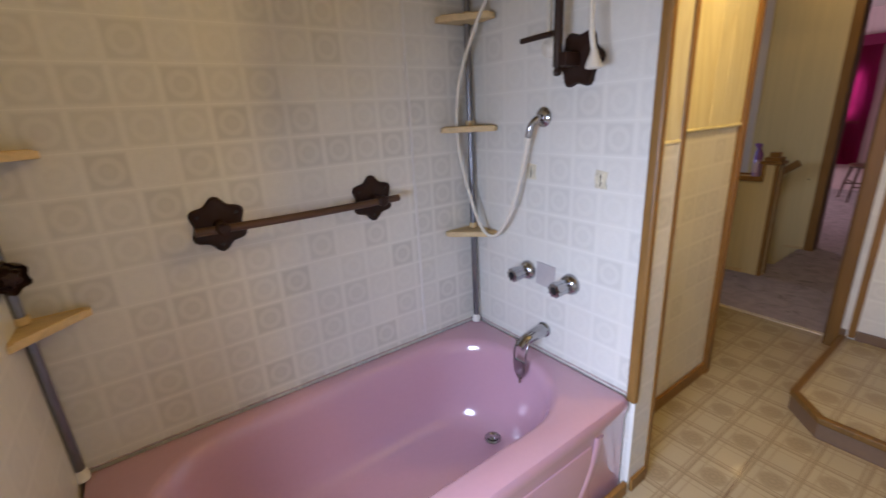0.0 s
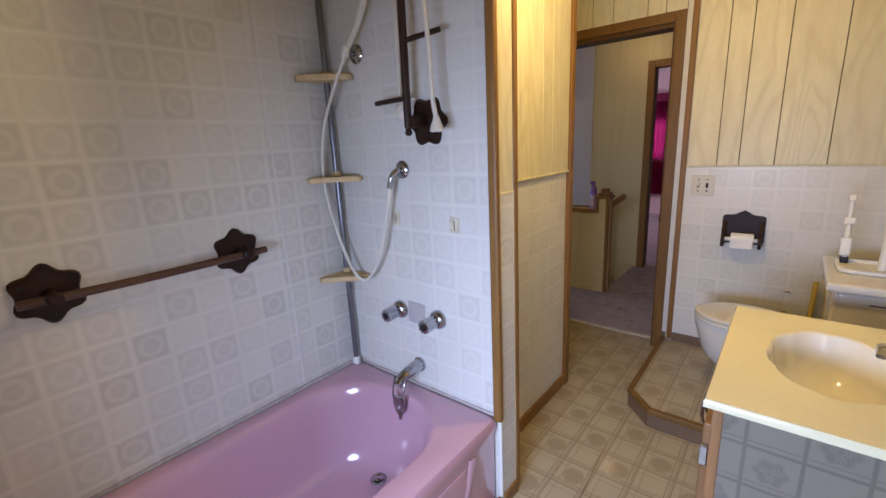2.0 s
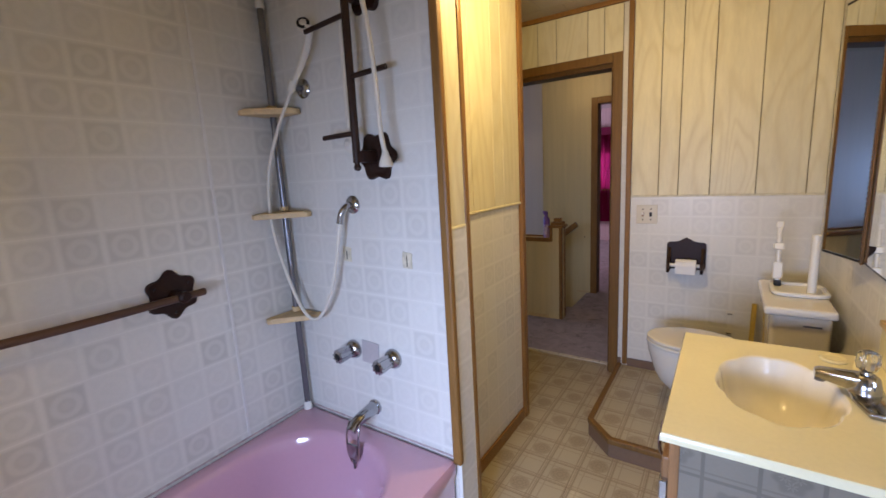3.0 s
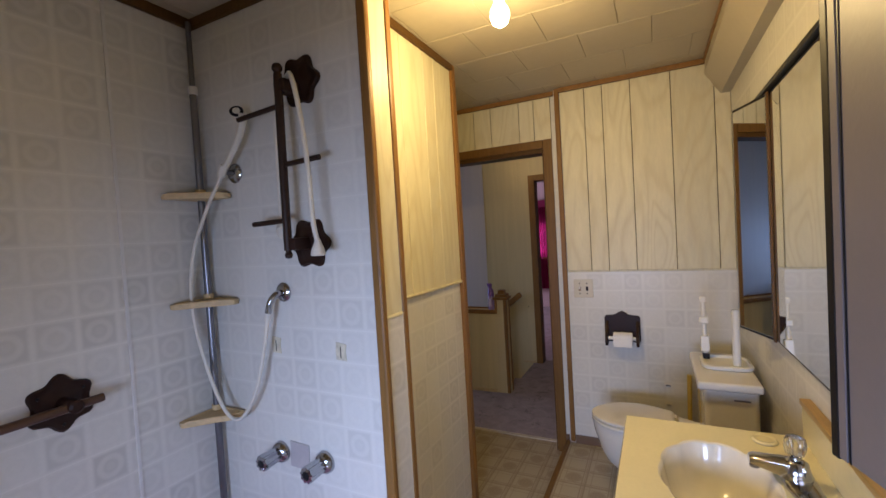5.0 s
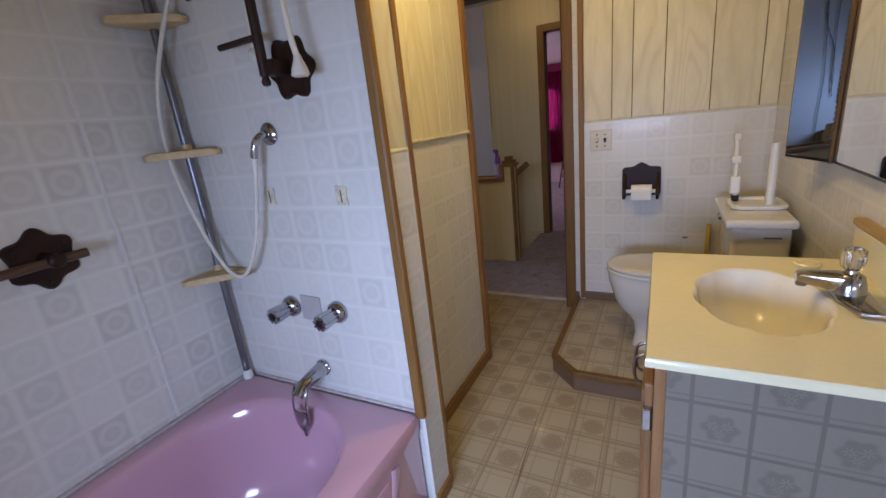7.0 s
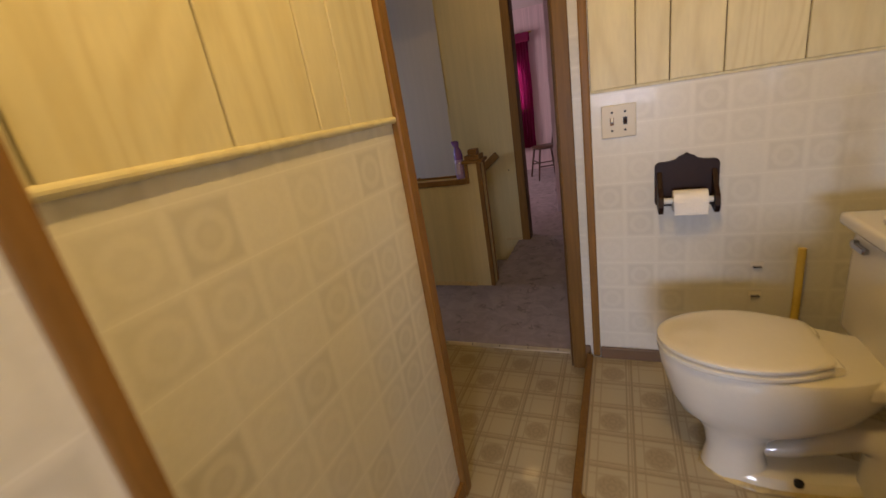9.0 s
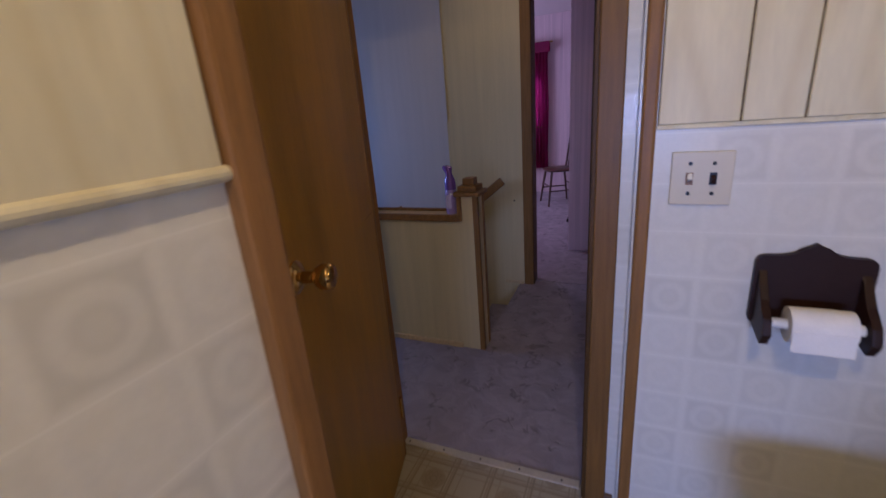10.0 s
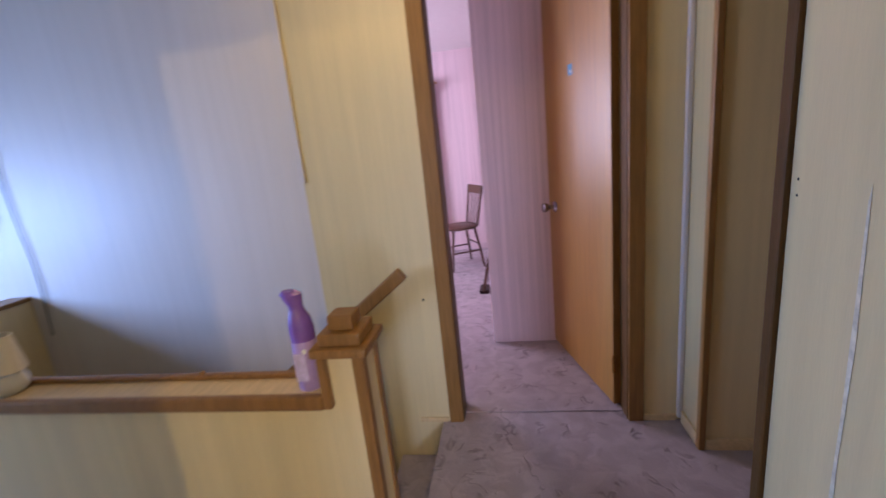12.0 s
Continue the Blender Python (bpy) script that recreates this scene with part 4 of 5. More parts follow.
part("spout_body", tube(curve_points(((0, 0, 0), (-0.05, 0, -0.002), (-0.10, 0.004, -0.012), (-0.135, 0.006, -0.035))), 0.027, 18, 0.020), M_CHROME, spout, smooth=True)
part("wall_ring", moved(turned(((0.031, 0), (0.031, 0.008), (0.027, 0.012)), 22), pose(0, 0, 0, 0, -90, 0)), M_CHROME, spout, smooth=True)
part("hanging_loop", tube(curve_points(((-0.12, 0.028, -0.005), (-0.138, 0.03, -0.06), (-0.14, 0.026, -0.13), (-0.14, 0.0, -0.165), (-0.14, -0.026, -0.13), (-0.138, -0.03, -0.06), (-0.12, -0.028, -0.005))), 0.004, 8), M_CHROME, spout, smooth=True)
part("hanging_plate", box((-0.146, -0.026, -0.145), (-0.134, 0.026, -0.085), 0.008), M_CHROME, spout, smooth=True)
part("hanging_tip", tube([(-0.14, 0, -0.145), (-0.14, 0.0, -0.185)], 0.005, 8), M_STEEL, spout)
for y, z in ((0.968, 1.115), (1.262, 1.12)):
    g = tagged(obj("glue_residue", moved(prism(((-0.020, -0.026), (0.021, -0.028), (0.019, 0.0), (0.023, 0.026), (-0.018, 0.032), (-0.022, 0.004)), 0, 0.0025), pose(1.2995, y, z, 90, 0, -90)), material("old_glue", (0.66, 0.60, 0.44), 0.7, 0, 0.3, 30, 0.4, 90)), "yellowed glue residue on tile board", "residue", "glue spots")
    part("crack", box((-0.0015, -0.02, 0.0026), (0.0015, 0.018, 0.0034)), M_BLACK, g).matrix_basis = pose(1.2985, y, z, 90, 0, -90)

# ---- bathroom: vanity ----
VX0, VX1, VY0, VY1 = 1.16, 1.80, -0.345, 0.13
van = thing("vanity_cabinet", VX0, VY0, 0, "oak vanity cabinet with a plaid vinyl covered end panel", "vanity")
part("carcass", box((0.012, 0.0, 0.0), (VX1 - VX0 - 0.012, VY1 - VY0 - 0.022, 0.63)), M_CABINET, van)
part("far_panel", box((VX1 - VX0 - 0.012, 0.0, 0.0), (VX1 - VX0, VY1 - VY0 - 0.022, 0.790)), M_CABINET, van)
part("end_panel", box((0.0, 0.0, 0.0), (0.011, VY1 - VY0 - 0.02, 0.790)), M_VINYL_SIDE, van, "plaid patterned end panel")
part("front_stile", box((-0.004, VY1 - VY0 - 0.022, 0.0), (0.05, VY1 - VY0, 0.790), 0.003), M_CABINET, van)
part("front_stile", box((0.59, VY1 - VY0 - 0.022, 0.0), (0.64, VY1 - VY0, 0.790), 0.003), M_CABINET, van)
part("front_rail", box((0.05, VY1 - VY0 - 0.022, 0.70), (0.59, VY1 - VY0, 0.790), 0.003), M_CABINET, van)
part("front_rail", box((0.05, VY1 - VY0 - 0.022, 0.0), (0.59, VY1 - VY0, 0.09), 0.003), M_CABINET, van)
for x0 in (0.042, 0.322):
    dr = part("door", box((x0, VY1 - VY0, 0.08), (x0 + 0.275, VY1 - VY0 + 0.018, 0.71), 0.005), M_CABINET, van)
    part("door_panel", box((x0 + 0.05, VY1 - VY0 + 0.014, 0.13), (x0 + 0.225, VY1 - VY0 + 0.024, 0.66), 0.009), M_CABINET, dr)
    hx = x0 if x0 < 0.1 else x0 + 0.275
    for z in (0.17, 0.60):
        hg = part("hinge", box((hx - 0.014, VY1 - VY0 + 0.002, z), (hx + 0.014, VY1 - VY0 + 0.021, z + 0.055), 0.003), M_CHROME, dr, "chrome hinge")
    part("handle", tube(curve_points(((x0 + (0.245 if x0 < 0.1 else 0.03), VY1 - VY0 + 0.018, 0.54), (x0 + (0.245 if x0 < 0.1 else 0.03), VY1 - VY0 + 0.045, 0.56), (x0 + (0.245 if x0 < 0.1 else 0.03), VY1 - VY0 + 0.045, 0.62), (x0 + (0.245 if x0 < 0.1 else 0.03), VY1 - VY0 + 0.018, 0.64)), 5), 0.005, 8), M_CHROME, dr, "chrome pull")


def countertop():
    """Moulded top with a scalloped oval bowl, sunk into one sheet."""
    top = thing("countertop", 1.475, -0.09, 0.772, "ivory cultured marble countertop with moulded shell basin", "countertop")
    b = bmesh.new()
    x0, x1, y0, y1 = -0.337, 0.335, -0.258, 0.238
    n = 72
    cx, cy = 0.018, 0.003

    def edge(a):
        """Where a ray from the bowl's middle meets the sheet's edge."""
        c, s = math.cos(a), math.sin(a)
        k = min(((x1 - cx) / c if c > 1e-6 else (x0 - cx) / c if c < -1e-6 else 9), ((y1 - cy) / s if s > 1e-6 else (y0 - cy) / s if s < -1e-6 else 9))
        return cx + k * c, cy + k * s

    angles = [math.tau * i / n for i in range(n)]
    for px, py in ((x0, y0), (x1, y0), (x1, y1), (x0, y1)):
        a = math.atan2(py - cy, px - cx) % math.tau
        k = min(range(n), key=lambda i: abs(angles[i] - a))
        angles[k] = a
    rings = [[b.verts.new((*edge(a), 0.0185)) for a in angles]]
    rings.append([b.verts.new((*edge(a), 0.032)) for a in angles])
    rings.append([b.verts.new((cx + (edge(a)[0] - cx) * 0.988, cy + (edge(a)[1] - cy) * 0.988, 0.038)) for a in angles])
    for k, z, w in ((1.0, 0.0385, 1.0), (0.965, 0.035, 1.0), (0.94, 0.022, 1.0), (0.90, -0.004, 0.9), (0.83, -0.042, 0.8), (0.68, -0.078, 0.5), (0.42, -0.098, 0.2), (0.14, -0.105, 0.0)):
        rings.append([b.verts.new((cx + 0.192 * k * math.cos(a) * (1 + 0.05 * w * abs(math.sin(4.5 * a)) ** 0.8), cy + 0.132 * k * math.sin(a) * (1 + 0.05 * w * abs(math.sin(4.5 * a)) ** 0.8), z)) for a in angles])
    bowl_rings = [[tuple(v.co) for v in ring] for ring in rings[3:]]
    for a, c in zip(rings[:3], rings[1:4]):
        for k in range(n):
            b.faces.new((a[k], a[(k + 1) % n], c[(k + 1) % n], c[k]))
    for ring in rings[4:]:
        for v in ring:
            b.verts.remove(v)
    part("slab", b, M_COUNTER, top, smooth=True)
    part("basin", lofted(bowl_rings, False, True), M_BASIN_LIT, top, "smooth moulded basin in whiter, lit ivory", True)
    part("drain", moved(turned(((0.022, 0), (0.022, 0.004), (0.016, 0.006)), 20), pose(cx, cy, -0.105)), M_CHROME, top, "round chrome drain", True)
    part("backsplash", box((x0, -0.27, 0.036), (x1 - 0.02, -0.246, 0.142), 0.004), M_COUNTER, top)
    return top


countertop()
structure("backsplash_oak_strip", box((1.14, -0.360, 0.914), (1.80, -0.332, 0.932), 0.004), M_OAK, "light oak strip over the backsplash", "trim")
fau = thing("sink_faucet", 1.525, -0.258, 0.811, "chrome basin faucet with clear acrylic knob handle", "faucet")
part("base_plate", prism(((-0.118, -0.040), (-0.118, 0.012), (-0.04, 0.030), (0.04, 0.030), (0.085, 0.010), (0.085, -0.040)), 0, 0.014, 0.005, 3), M_CHROME, fau, smooth=True)
part("body", turned(((0.034, 0.012), (0.031, 0.03), (0.026, 0.052), (0.016, 0.060)), 24), M_CHROME, fau, smooth=True)
spt = lofted([[(x * w + 0.018 * y / 0.1, y, z0 + z * hgt) for x, z in ((-1, 0.0), (-0.92, 0.75), (-0.6, 1.0), (0.6, 1.0), (0.92, 0.75), (1, 0.0), (0.8, -0.55), (-0.8, -0.55))] for y, w, z0, hgt in ((-0.012, 0.027, 0.030, 0.028), (0.02, 0.026, 0.031, 0.026), (0.055, 0.0225, 0.034, 0.020), (0.085, 0.019, 0.037, 0.015), (0.094, 0.015, 0.036, 0.011))], True, True)
bmesh.ops.recalc_face_normals(spt, faces=spt.faces[:])
part("spout", spt, M_CHROME, fau, smooth=True)
part("aerator", moved(turned(((0.011, 0), (0.012, 0.014)), 16), pose(0.016, 0.082, 0.018)), M_STEEL, fau)
part("knob_stem", turned(((0.013, 0.056), (0.010, 0.066), (0.010, 0.074)), 16), M_CHROME, fau, smooth=True)
glass = bpy.data.materials.new("clear_acrylic")
glass.use_nodes = True
_b = glass.node_tree.nodes["Principled BSDF"]
_b.inputs["Transmission Weight"].default_value, _b.inputs["Roughness"].default_value, _b.inputs["IOR"].default_value = 1.0, 0.06, 1.46
kn = [[((0.0205 + 0.0025 * math.cos(8 * a)) * k * math.cos(a), (0.0205 + 0.0025 * math.cos(8 * a)) * k * math.sin(a), z) for a in (math.tau * i / 48 for i in range(48))] for k, z in ((0.45, 0.066), (0.9, 0.074), (1.05, 0.09), (0.95, 0.112), (0.6, 0.118))]
part("knob", lofted(kn, True, True), glass, fau, "clear faceted acrylic knob", True)
tagged(obj("soap_disc", moved(turned(((0.030, 0), (0.033, 0.004), (0.028, 0.009), (0.02, 0.007)), 24), pose(1.742, -0.235, 0.8105)), M_COUNTER), "small round ivory plug on countertop", "plug")
tagged(obj("dark_crumb", moved(turned(((0.0026, 0), (0.002, 0.002)), 7), pose(1.315, -0.268, 0.8105)), M_CABINET), "tiny brown crumb on countertop", "crumb")


# ---- mirror cabinet ----
def mirror_leaf(name, w, h, m, parent, chain=True):
    """A framed mirror in local x-z, its face at -y... turned by m."""
    leaf = part(name, box((0, 0.0, 0), (w, 0.014, h), 0.002), M_BLACK, parent, "dark edged mirrored door")
    leaf.matrix_basis = m
    part("mirror_glass", box((0.010, 0.0145, 0.010), (w - 0.010, 0.018, h - 0.010), 0.0015), M_MIRROR, leaf, "silvered mirror glass")
    if chain:
        bm = bmesh.new()
        for k in range(int(h / 0.016)):
            box((0.002, 0.0146, 0.012 + k * 0.016), (0.0105, 0.022, 0.022 + k * 0.016), 0.0, bm=bm)
        part("beaded_edge", bm, M_STEEL, leaf, "beaded metal edge")
    return leaf


cab = thing("mirror_cabinet", 1.40, -0.358, 1.05, "three door mirrored wall cabinet with doors ajar", "mirror cabinet")
part("cabinet_box", box((-0.56, 0, 0.01), (0.59, 0.018, 0.83), 0.002), M_WHITE, cab)
ctr = mirror_leaf("center_door", 0.545, 0.84, pose(0.05, 0.018, 0.0), cab)
part("frame_strip", box((0.529, 0.0185, 0.0), (0.546, 0.026, 0.84), 0.002), M_TRIM_DARK, ctr, "dark brown frame strip")
mirror_leaf("far_door", 0.222, 0.84, pose(0.600, 0.020, 0.0, 0, 0, 19.4), cab)
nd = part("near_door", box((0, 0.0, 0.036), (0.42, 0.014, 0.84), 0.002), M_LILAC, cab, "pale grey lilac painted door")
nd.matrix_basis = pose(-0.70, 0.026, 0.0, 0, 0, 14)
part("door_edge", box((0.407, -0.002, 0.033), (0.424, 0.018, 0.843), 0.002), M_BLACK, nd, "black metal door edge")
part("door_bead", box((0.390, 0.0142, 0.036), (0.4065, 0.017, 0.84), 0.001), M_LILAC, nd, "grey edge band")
beads = bmesh.new()
for k in range(50):
    box((0.4245, 0.002, 0.042 + k * 0.016), (0.4325, 0.012, 0.052 + k * 0.016), bm=beads)
part("beaded_edge", beads, M_STEEL, nd, "beaded metal edge")
part("door_line", box((0.385, 0.0141, 0.036), (0.388, 0.0155, 0.84)), M_BLACK, nd)
part("top_track", box((-0.56, 0, 0.842), (0.74, 0.05, 0.856), 0.003), M_BLACK, cab)

# ---- toilet ----
toi = thing("toilet", 2.476, -0.349, 0.092, "white porcelain toilet with closed lid", "toilet")


def egg(hw, back, front, z, n=40, cy=0.42):
    """An egg outline: back and front are the reaches from cy along y."""
    z += 0.018 * max(0, z - 0.2) / 0.2
    return [(hw * math.cos(a) * (1.0 if math.sin(a) < 0 else (1 - 0.02 * math.sin(a))), cy + (front if math.sin(a) > 0 else back) * math.sin(a), z) for a in (math.tau * i / n for i in range(n))]


bowl = lofted([egg(0.072, 0.080, 0.092, 0.0, cy=0.49), egg(0.070, 0.076, 0.088, 0.03, cy=0.49), egg(0.060, 0.064, 0.080, 0.08, cy=0.49), egg(0.064, 0.072, 0.096, 0.14, cy=0.485), egg(0.082, 0.120, 0.146, 0.178, cy=0.465), egg(0.108, 0.170, 0.192, 0.208, cy=0.452), egg(0.130, 0.210, 0.232, 0.250, cy=0.435), egg(0.145, 0.230, 0.262, 0.298), egg(0.151, 0.24, 0.276, 0.34), egg(0.154, 0.24, 0.283, 0.38), egg(0.150, 0.235, 0.278, 0.388)], True, True)
part("bowl", bowl, M_PORCELAIN, toi, smooth=True)
part("foot_collar", lofted([egg(0.084, 0.30, 0.150, 0.0), egg(0.082, 0.30, 0.148, 0.022), egg(0.070, 0.28, 0.136, 0.034)], True, True), M_PORCELAIN, toi, smooth=True)
def ragged(k, z):
    """The foot's outline, uneven as hand-laid caulk."""
    return [(x * k * (1 + 0.035 * math.sin(5.3 * i) + 0.02 * math.sin(2.1 * i)), 0.42 + (y - 0.42) * k * (1 + 0.03 * math.sin(4.1 * i)), z) for i, (x, y, _) in enumerate(egg(0.084, 0.30, 0.150, 0.0))]


part("foot_caulk", lofted([ragged(1.12, 0.0005), ragged(1.09, 0.006), ragged(1.0, 0.010)], True, True), material("yellowed_caulk", (0.50, 0.40, 0.20), 0.3, 0, 0.45, 25, 0.3, 60), toi, "yellowed uneven caulk", True)
part("trapway", tube(curve_points(((0.0, 0.47, 0.07), (0.0, 0.38, 0.085), (-0.006, 0.30, 0.13), (-0.028, 0.235, 0.185), (-0.042, 0.178, 0.16), (-0.042, 0.16, 0.02))), 0.016, 20, 0.064), M_PORCELAIN, toi, smooth=True)
part("rear_deck", box((-0.118, 0.02, 0.345), (0.118, 0.40, 0.402), 0.022, 4), M_PORCELAIN, toi, smooth=True)


def lid_outline(k, z):
    """A lid's outline: rounded in front, tapering to a straight back."""
    out = []
    for i in range(41):
        a = math.pi * i / 40
        out.append((0.154 * math.cos(a), 0.49 + 0.216 * math.sin(a)))
    out += [(-0.150, 0.452), (-0.138, 0.412), (-0.120, 0.370), (-0.104, 0.338), (-0.092, 0.331), (0.092, 0.331), (0.104, 0.338), (0.120, 0.370), (0.138, 0.412), (0.150, 0.452)]
    return [(x * k, 0.50 + (y - 0.50) * k, z) for x, y in out]


part("seat", lofted([[(x, y, 0.4065) for x, y, _ in lid_outline(0.975, 0)], [(x, y, 0.411) for x, y, _ in lid_outline(1.0, 0)], [(x, y, 0.421) for x, y, _ in lid_outline(1.0, 0)], [(x, y, 0.4245) for x, y, _ in lid_outline(0.97, 0)]], True, True), M_PORCELAIN, toi, smooth=True)
part("lid", lofted([lid_outline(0.97, 0.430), lid_outline(0.995, 0.432), lid_outline(1.0, 0.436), lid_outline(0.995, 0.441), lid_outline(0.97, 0.4435), lid_outline(0.9, 0.445), lid_outline(0.4, 0.446)], True, True), M_PORCELAIN, toi, smooth=True)
for x in (-0.075, 0.075):
    part("lid_hinge", moved(turned(((0.013, -0.02), (0.014, 0), (0.013, 0.02)), 12), pose(x, 0.325, 0.418, 0, 90, 0)), M_PORCELAIN, toi, smooth=True)
tank = part("tank", box((-0.205, 0.028, 0.37), (0.205, 0.222, 0.685), 0.028, 4), M_PORCELAIN, toi, smooth=True)
part("tank_lid", box((-0.240, 0.02, 0.682), (0.222, 0.248, 0.718), 0.014, 4), M_PORCELAIN, toi, smooth=True)
lev = part("flush_lever", box((0.10, 0.222, 0.635), (0.165, 0.239, 0.650), 0.005), M_CHROME, toi, "chrome flush lever")
part("lever_boss", moved(turned(((0.013, 0), (0.012, 0.014)), 14), pose(0.165, 0.22, 0.642, -90, 0, 0)), M_CHROME, lev)
part("side_slot", box((-0.2065, 0.06, 0.636), (-0.2045, 0.118, 0.643)), M_STEEL, toi)
part("floor_bolt", moved(turned(((0.012, 0), (0.012, 0.012), (0.006, 0.018)), 12), pose(-0.072, 0.36, 0.026)), M_BLACK, toi)
part("water_line", tube(curve_points(((-0.12, 0.06, 0.37), (-0.15, 0.05, 0.25), (-0.17, 0.03, 0.12), (-0.17, 0.02, 0.06))), 0.006, 8), M_STEEL, toi)

# support frame standing on the tank
sup = thing("grab_bar_stand", 2.46, -0.222, 0.811, "white plastic stand with two upright bars on the tank", "stand")
part("stand_base", lofted([rounded(0.042, -0.012, hx, hx, 0.045, z) for hx, z in ((0.094, 0.0), (0.098, 0.004), (0.098, 0.014), (0.093, 0.018), (0.086, 0.018), (0.082, 0.008), (0.05, 0.007))], True, True), M_WHITE, sup, "low white tray with a rim", True)
part("front_bar", tube([(0.105, 0.058, 0.03), (0.118, 0.060, 0.14), (0.140, 0.061, 0.285)], 0.0105, 12, 0.009), M_WHITE, sup, smooth=True)
part("bar_clamp", moved(box((-0.016, -0.018, -0.045), (0.018, 0.018, 0.03), 0.006), pose(0.110, 0.060, 0.085, 0, 8, 0)), M_WHITE, sup)
part("bar_collar", moved(box((-0.016, -0.018, -0.014), (0.020, 0.018, 0.016), 0.006), pose(0.124, 0.060, 0.185, 0, 8, 0)), M_WHITE, sup)
part("bar_clip", moved(box((-0.011, -0.013, -0.014), (0.015, 0.013, 0.014), 0.005), pose(0.140, 0.061, 0.283, 0, 8, 0)), M_WHITE, sup)
part("bar_foot", box((0.090, 0.044, 0.0075), (0.122, 0.072, 0.034), 0.003), M_BLACK, sup, "dark screw block")
part("rear_bar", tube([(0.0, -0.05, 0.008), (0.01, -0.052, 0.26)], 0.016, 14), M_WHITE, sup, smooth=True)

plg = thing("plunger", 2.90, -0.10, 0.092, "yellow wooden handled plunger standing behind the toilet", "plunger")
part("stick", tube([(0, 0, 0.08), (0.03, -0.01, 0.52)], 0.012, 12), M_YELLOW, plg, "yellow wooden stick", True)
part("cup", turned(((0.06, 0), (0.064, 0.01), (0.055, 0.04), (0.03, 0.075), (0.016, 0.10), (0.014, 0.11)), 24), M_BLACK, plg, "black rubber cup", True)
tagged(obj("dark_pot", moved(turned(((0.045, 0), (0.055, 0.09), (0.057, 0.10), (0.05, 0.10), (0.042, 0.01)), 22), pose(2.19, 0.02, 0.092)), M_BLACK), "small black pot on the platform beside the toilet", "pot")


# ---- fittings on the switch wall ----
def shelf_outline(w, h):
    """A plate with rounded corners and a low peaked top, from the middle of its lower edge."""
    r, pts = 0.016, []
    for cx, a0 in ((-w / 2 + r, 180), (w / 2 - r, 270)):
        pts += [(cx + r * math.cos(radians(a0 + 18 * k)), r + r * math.sin(radians(a0 + 18 * k))) for k in range(6)]
    pts += [(w / 2, h * 0.76)] + [(w / 2 - r + r * math.cos(radians(18 * k)), h * 0.76 + r * math.sin(radians(18 * k))) for k in range(1, 6)]
    for k in range(1, 18):
        u = 1 - 2 * k / 18
        if abs(u) < 0.82:
            pts.append((u * w / 2, h * (0.845 + 0.10 * math.exp(-(u / 0.34) ** 2) + 0.05 * math.exp(-(u / 0.12) ** 2))))
    return pts + [(-w / 2 + r + r * math.cos(radians(90 + 18 * k)), h * 0.76 + r * math.sin(radians(90 + 18 * k))) for k in range(0, 6)]


tph = thing("toilet_paper_holder", 2.988, 0.230, 0.770, "dark brown wooden toilet paper holder with a roll", "paper holder")
part("back_plate", moved(prism(shelf_outline(0.20, 0.19), 0, 0.014, 0.003, 2), pose(0, 0, 0, 90, 0, -90)), M_BROWNPLASTIC, tph)
for y in (0.085, -0.085):
    part("side_arm", moved(prism(((0, 0.0), (0.075, -0.01), (0.092, 0.018), (0.08, 0.05), (0.04, 0.075), (0, 0.13)), -0.008, 0.008, 0.003, 2), pose(-0.012, y, 0.0, 90, 0, 180)), M_BROWNPLASTIC, tph)
roll = part("paper_roll", moved(turned(((0.018, -0.052), (0.036, -0.052), (0.037, 0), (0.036, 0.052), (0.018, 0.052)), 32), pose(-0.070, -0.005, 0.034, 90, 0, 0)), M_PAPER, tph, "white paper roll", True)
part("loose_sheet", moved(box((-0.0008, -0.05, -0.045), (0.0008, 0.05, 0.0), 0.0), pose(-0.107, -0.005, 0.036)), M_PAPER, roll)
part("roller", tube([(-0.070, -0.075, 0.034), (-0.070, 0.075, 0.034)], 0.011, 14), M_WHITE, tph, "white spring roller", True)

swp = thing("switch_plate", 2.989, 0.447, 1.092, "ivory double switch plate, one toggle brown", "switch")
part("plate", box((-0.006, -0.058, -0.057), (0, 0.058, 0.057), 0.004, 2), material("ivory_plate", (0.60, 0.55, 0.42), 0.35, 0, 0.05), swp)
for y, mt in ((0.022, M_WHITE), (-0.022, M_BROWNPLASTIC)):
    part("toggle_slot", box((-0.0068, y - 0.007, -0.013), (-0.0055, y + 0.007, 0.013)), M_BLACK if mt is M_BROWNPLASTIC else M_CABINET, swp)
    part("toggle", moved(box((-0.016, -0.0045, -0.007), (0, 0.0045, 0.007), 0.002), pose(-0.005, y, 0.002, 0, 20 if mt is M_WHITE else -20, 0)), mt, swp)
    for z in (0.032, -0.032):
        part("screw", moved(turned(((0.0042, 0), (0.003, 0.0016)), 10), pose(-0.006, y, z, 0, -90, 0)), M_BLACK, swp)
for z in (0.531, 0.415):
    hk = thing("wall_clip", 2.989, -0.003, z, "small yellowed clip with chrome lip on the wall", "clip", "wall clips")
    part("clip_back", box((-0.003, -0.020, -0.010), (0, 0.020, 0.010), 0.002), M_HOSE, hk)
    part("clip_lip", moved(box((-0.012, -0.013, -0.003), (0, 0.013, 0.002), 0.001), pose(-0.002, 0, -0.007)), M_CHROME, hk)
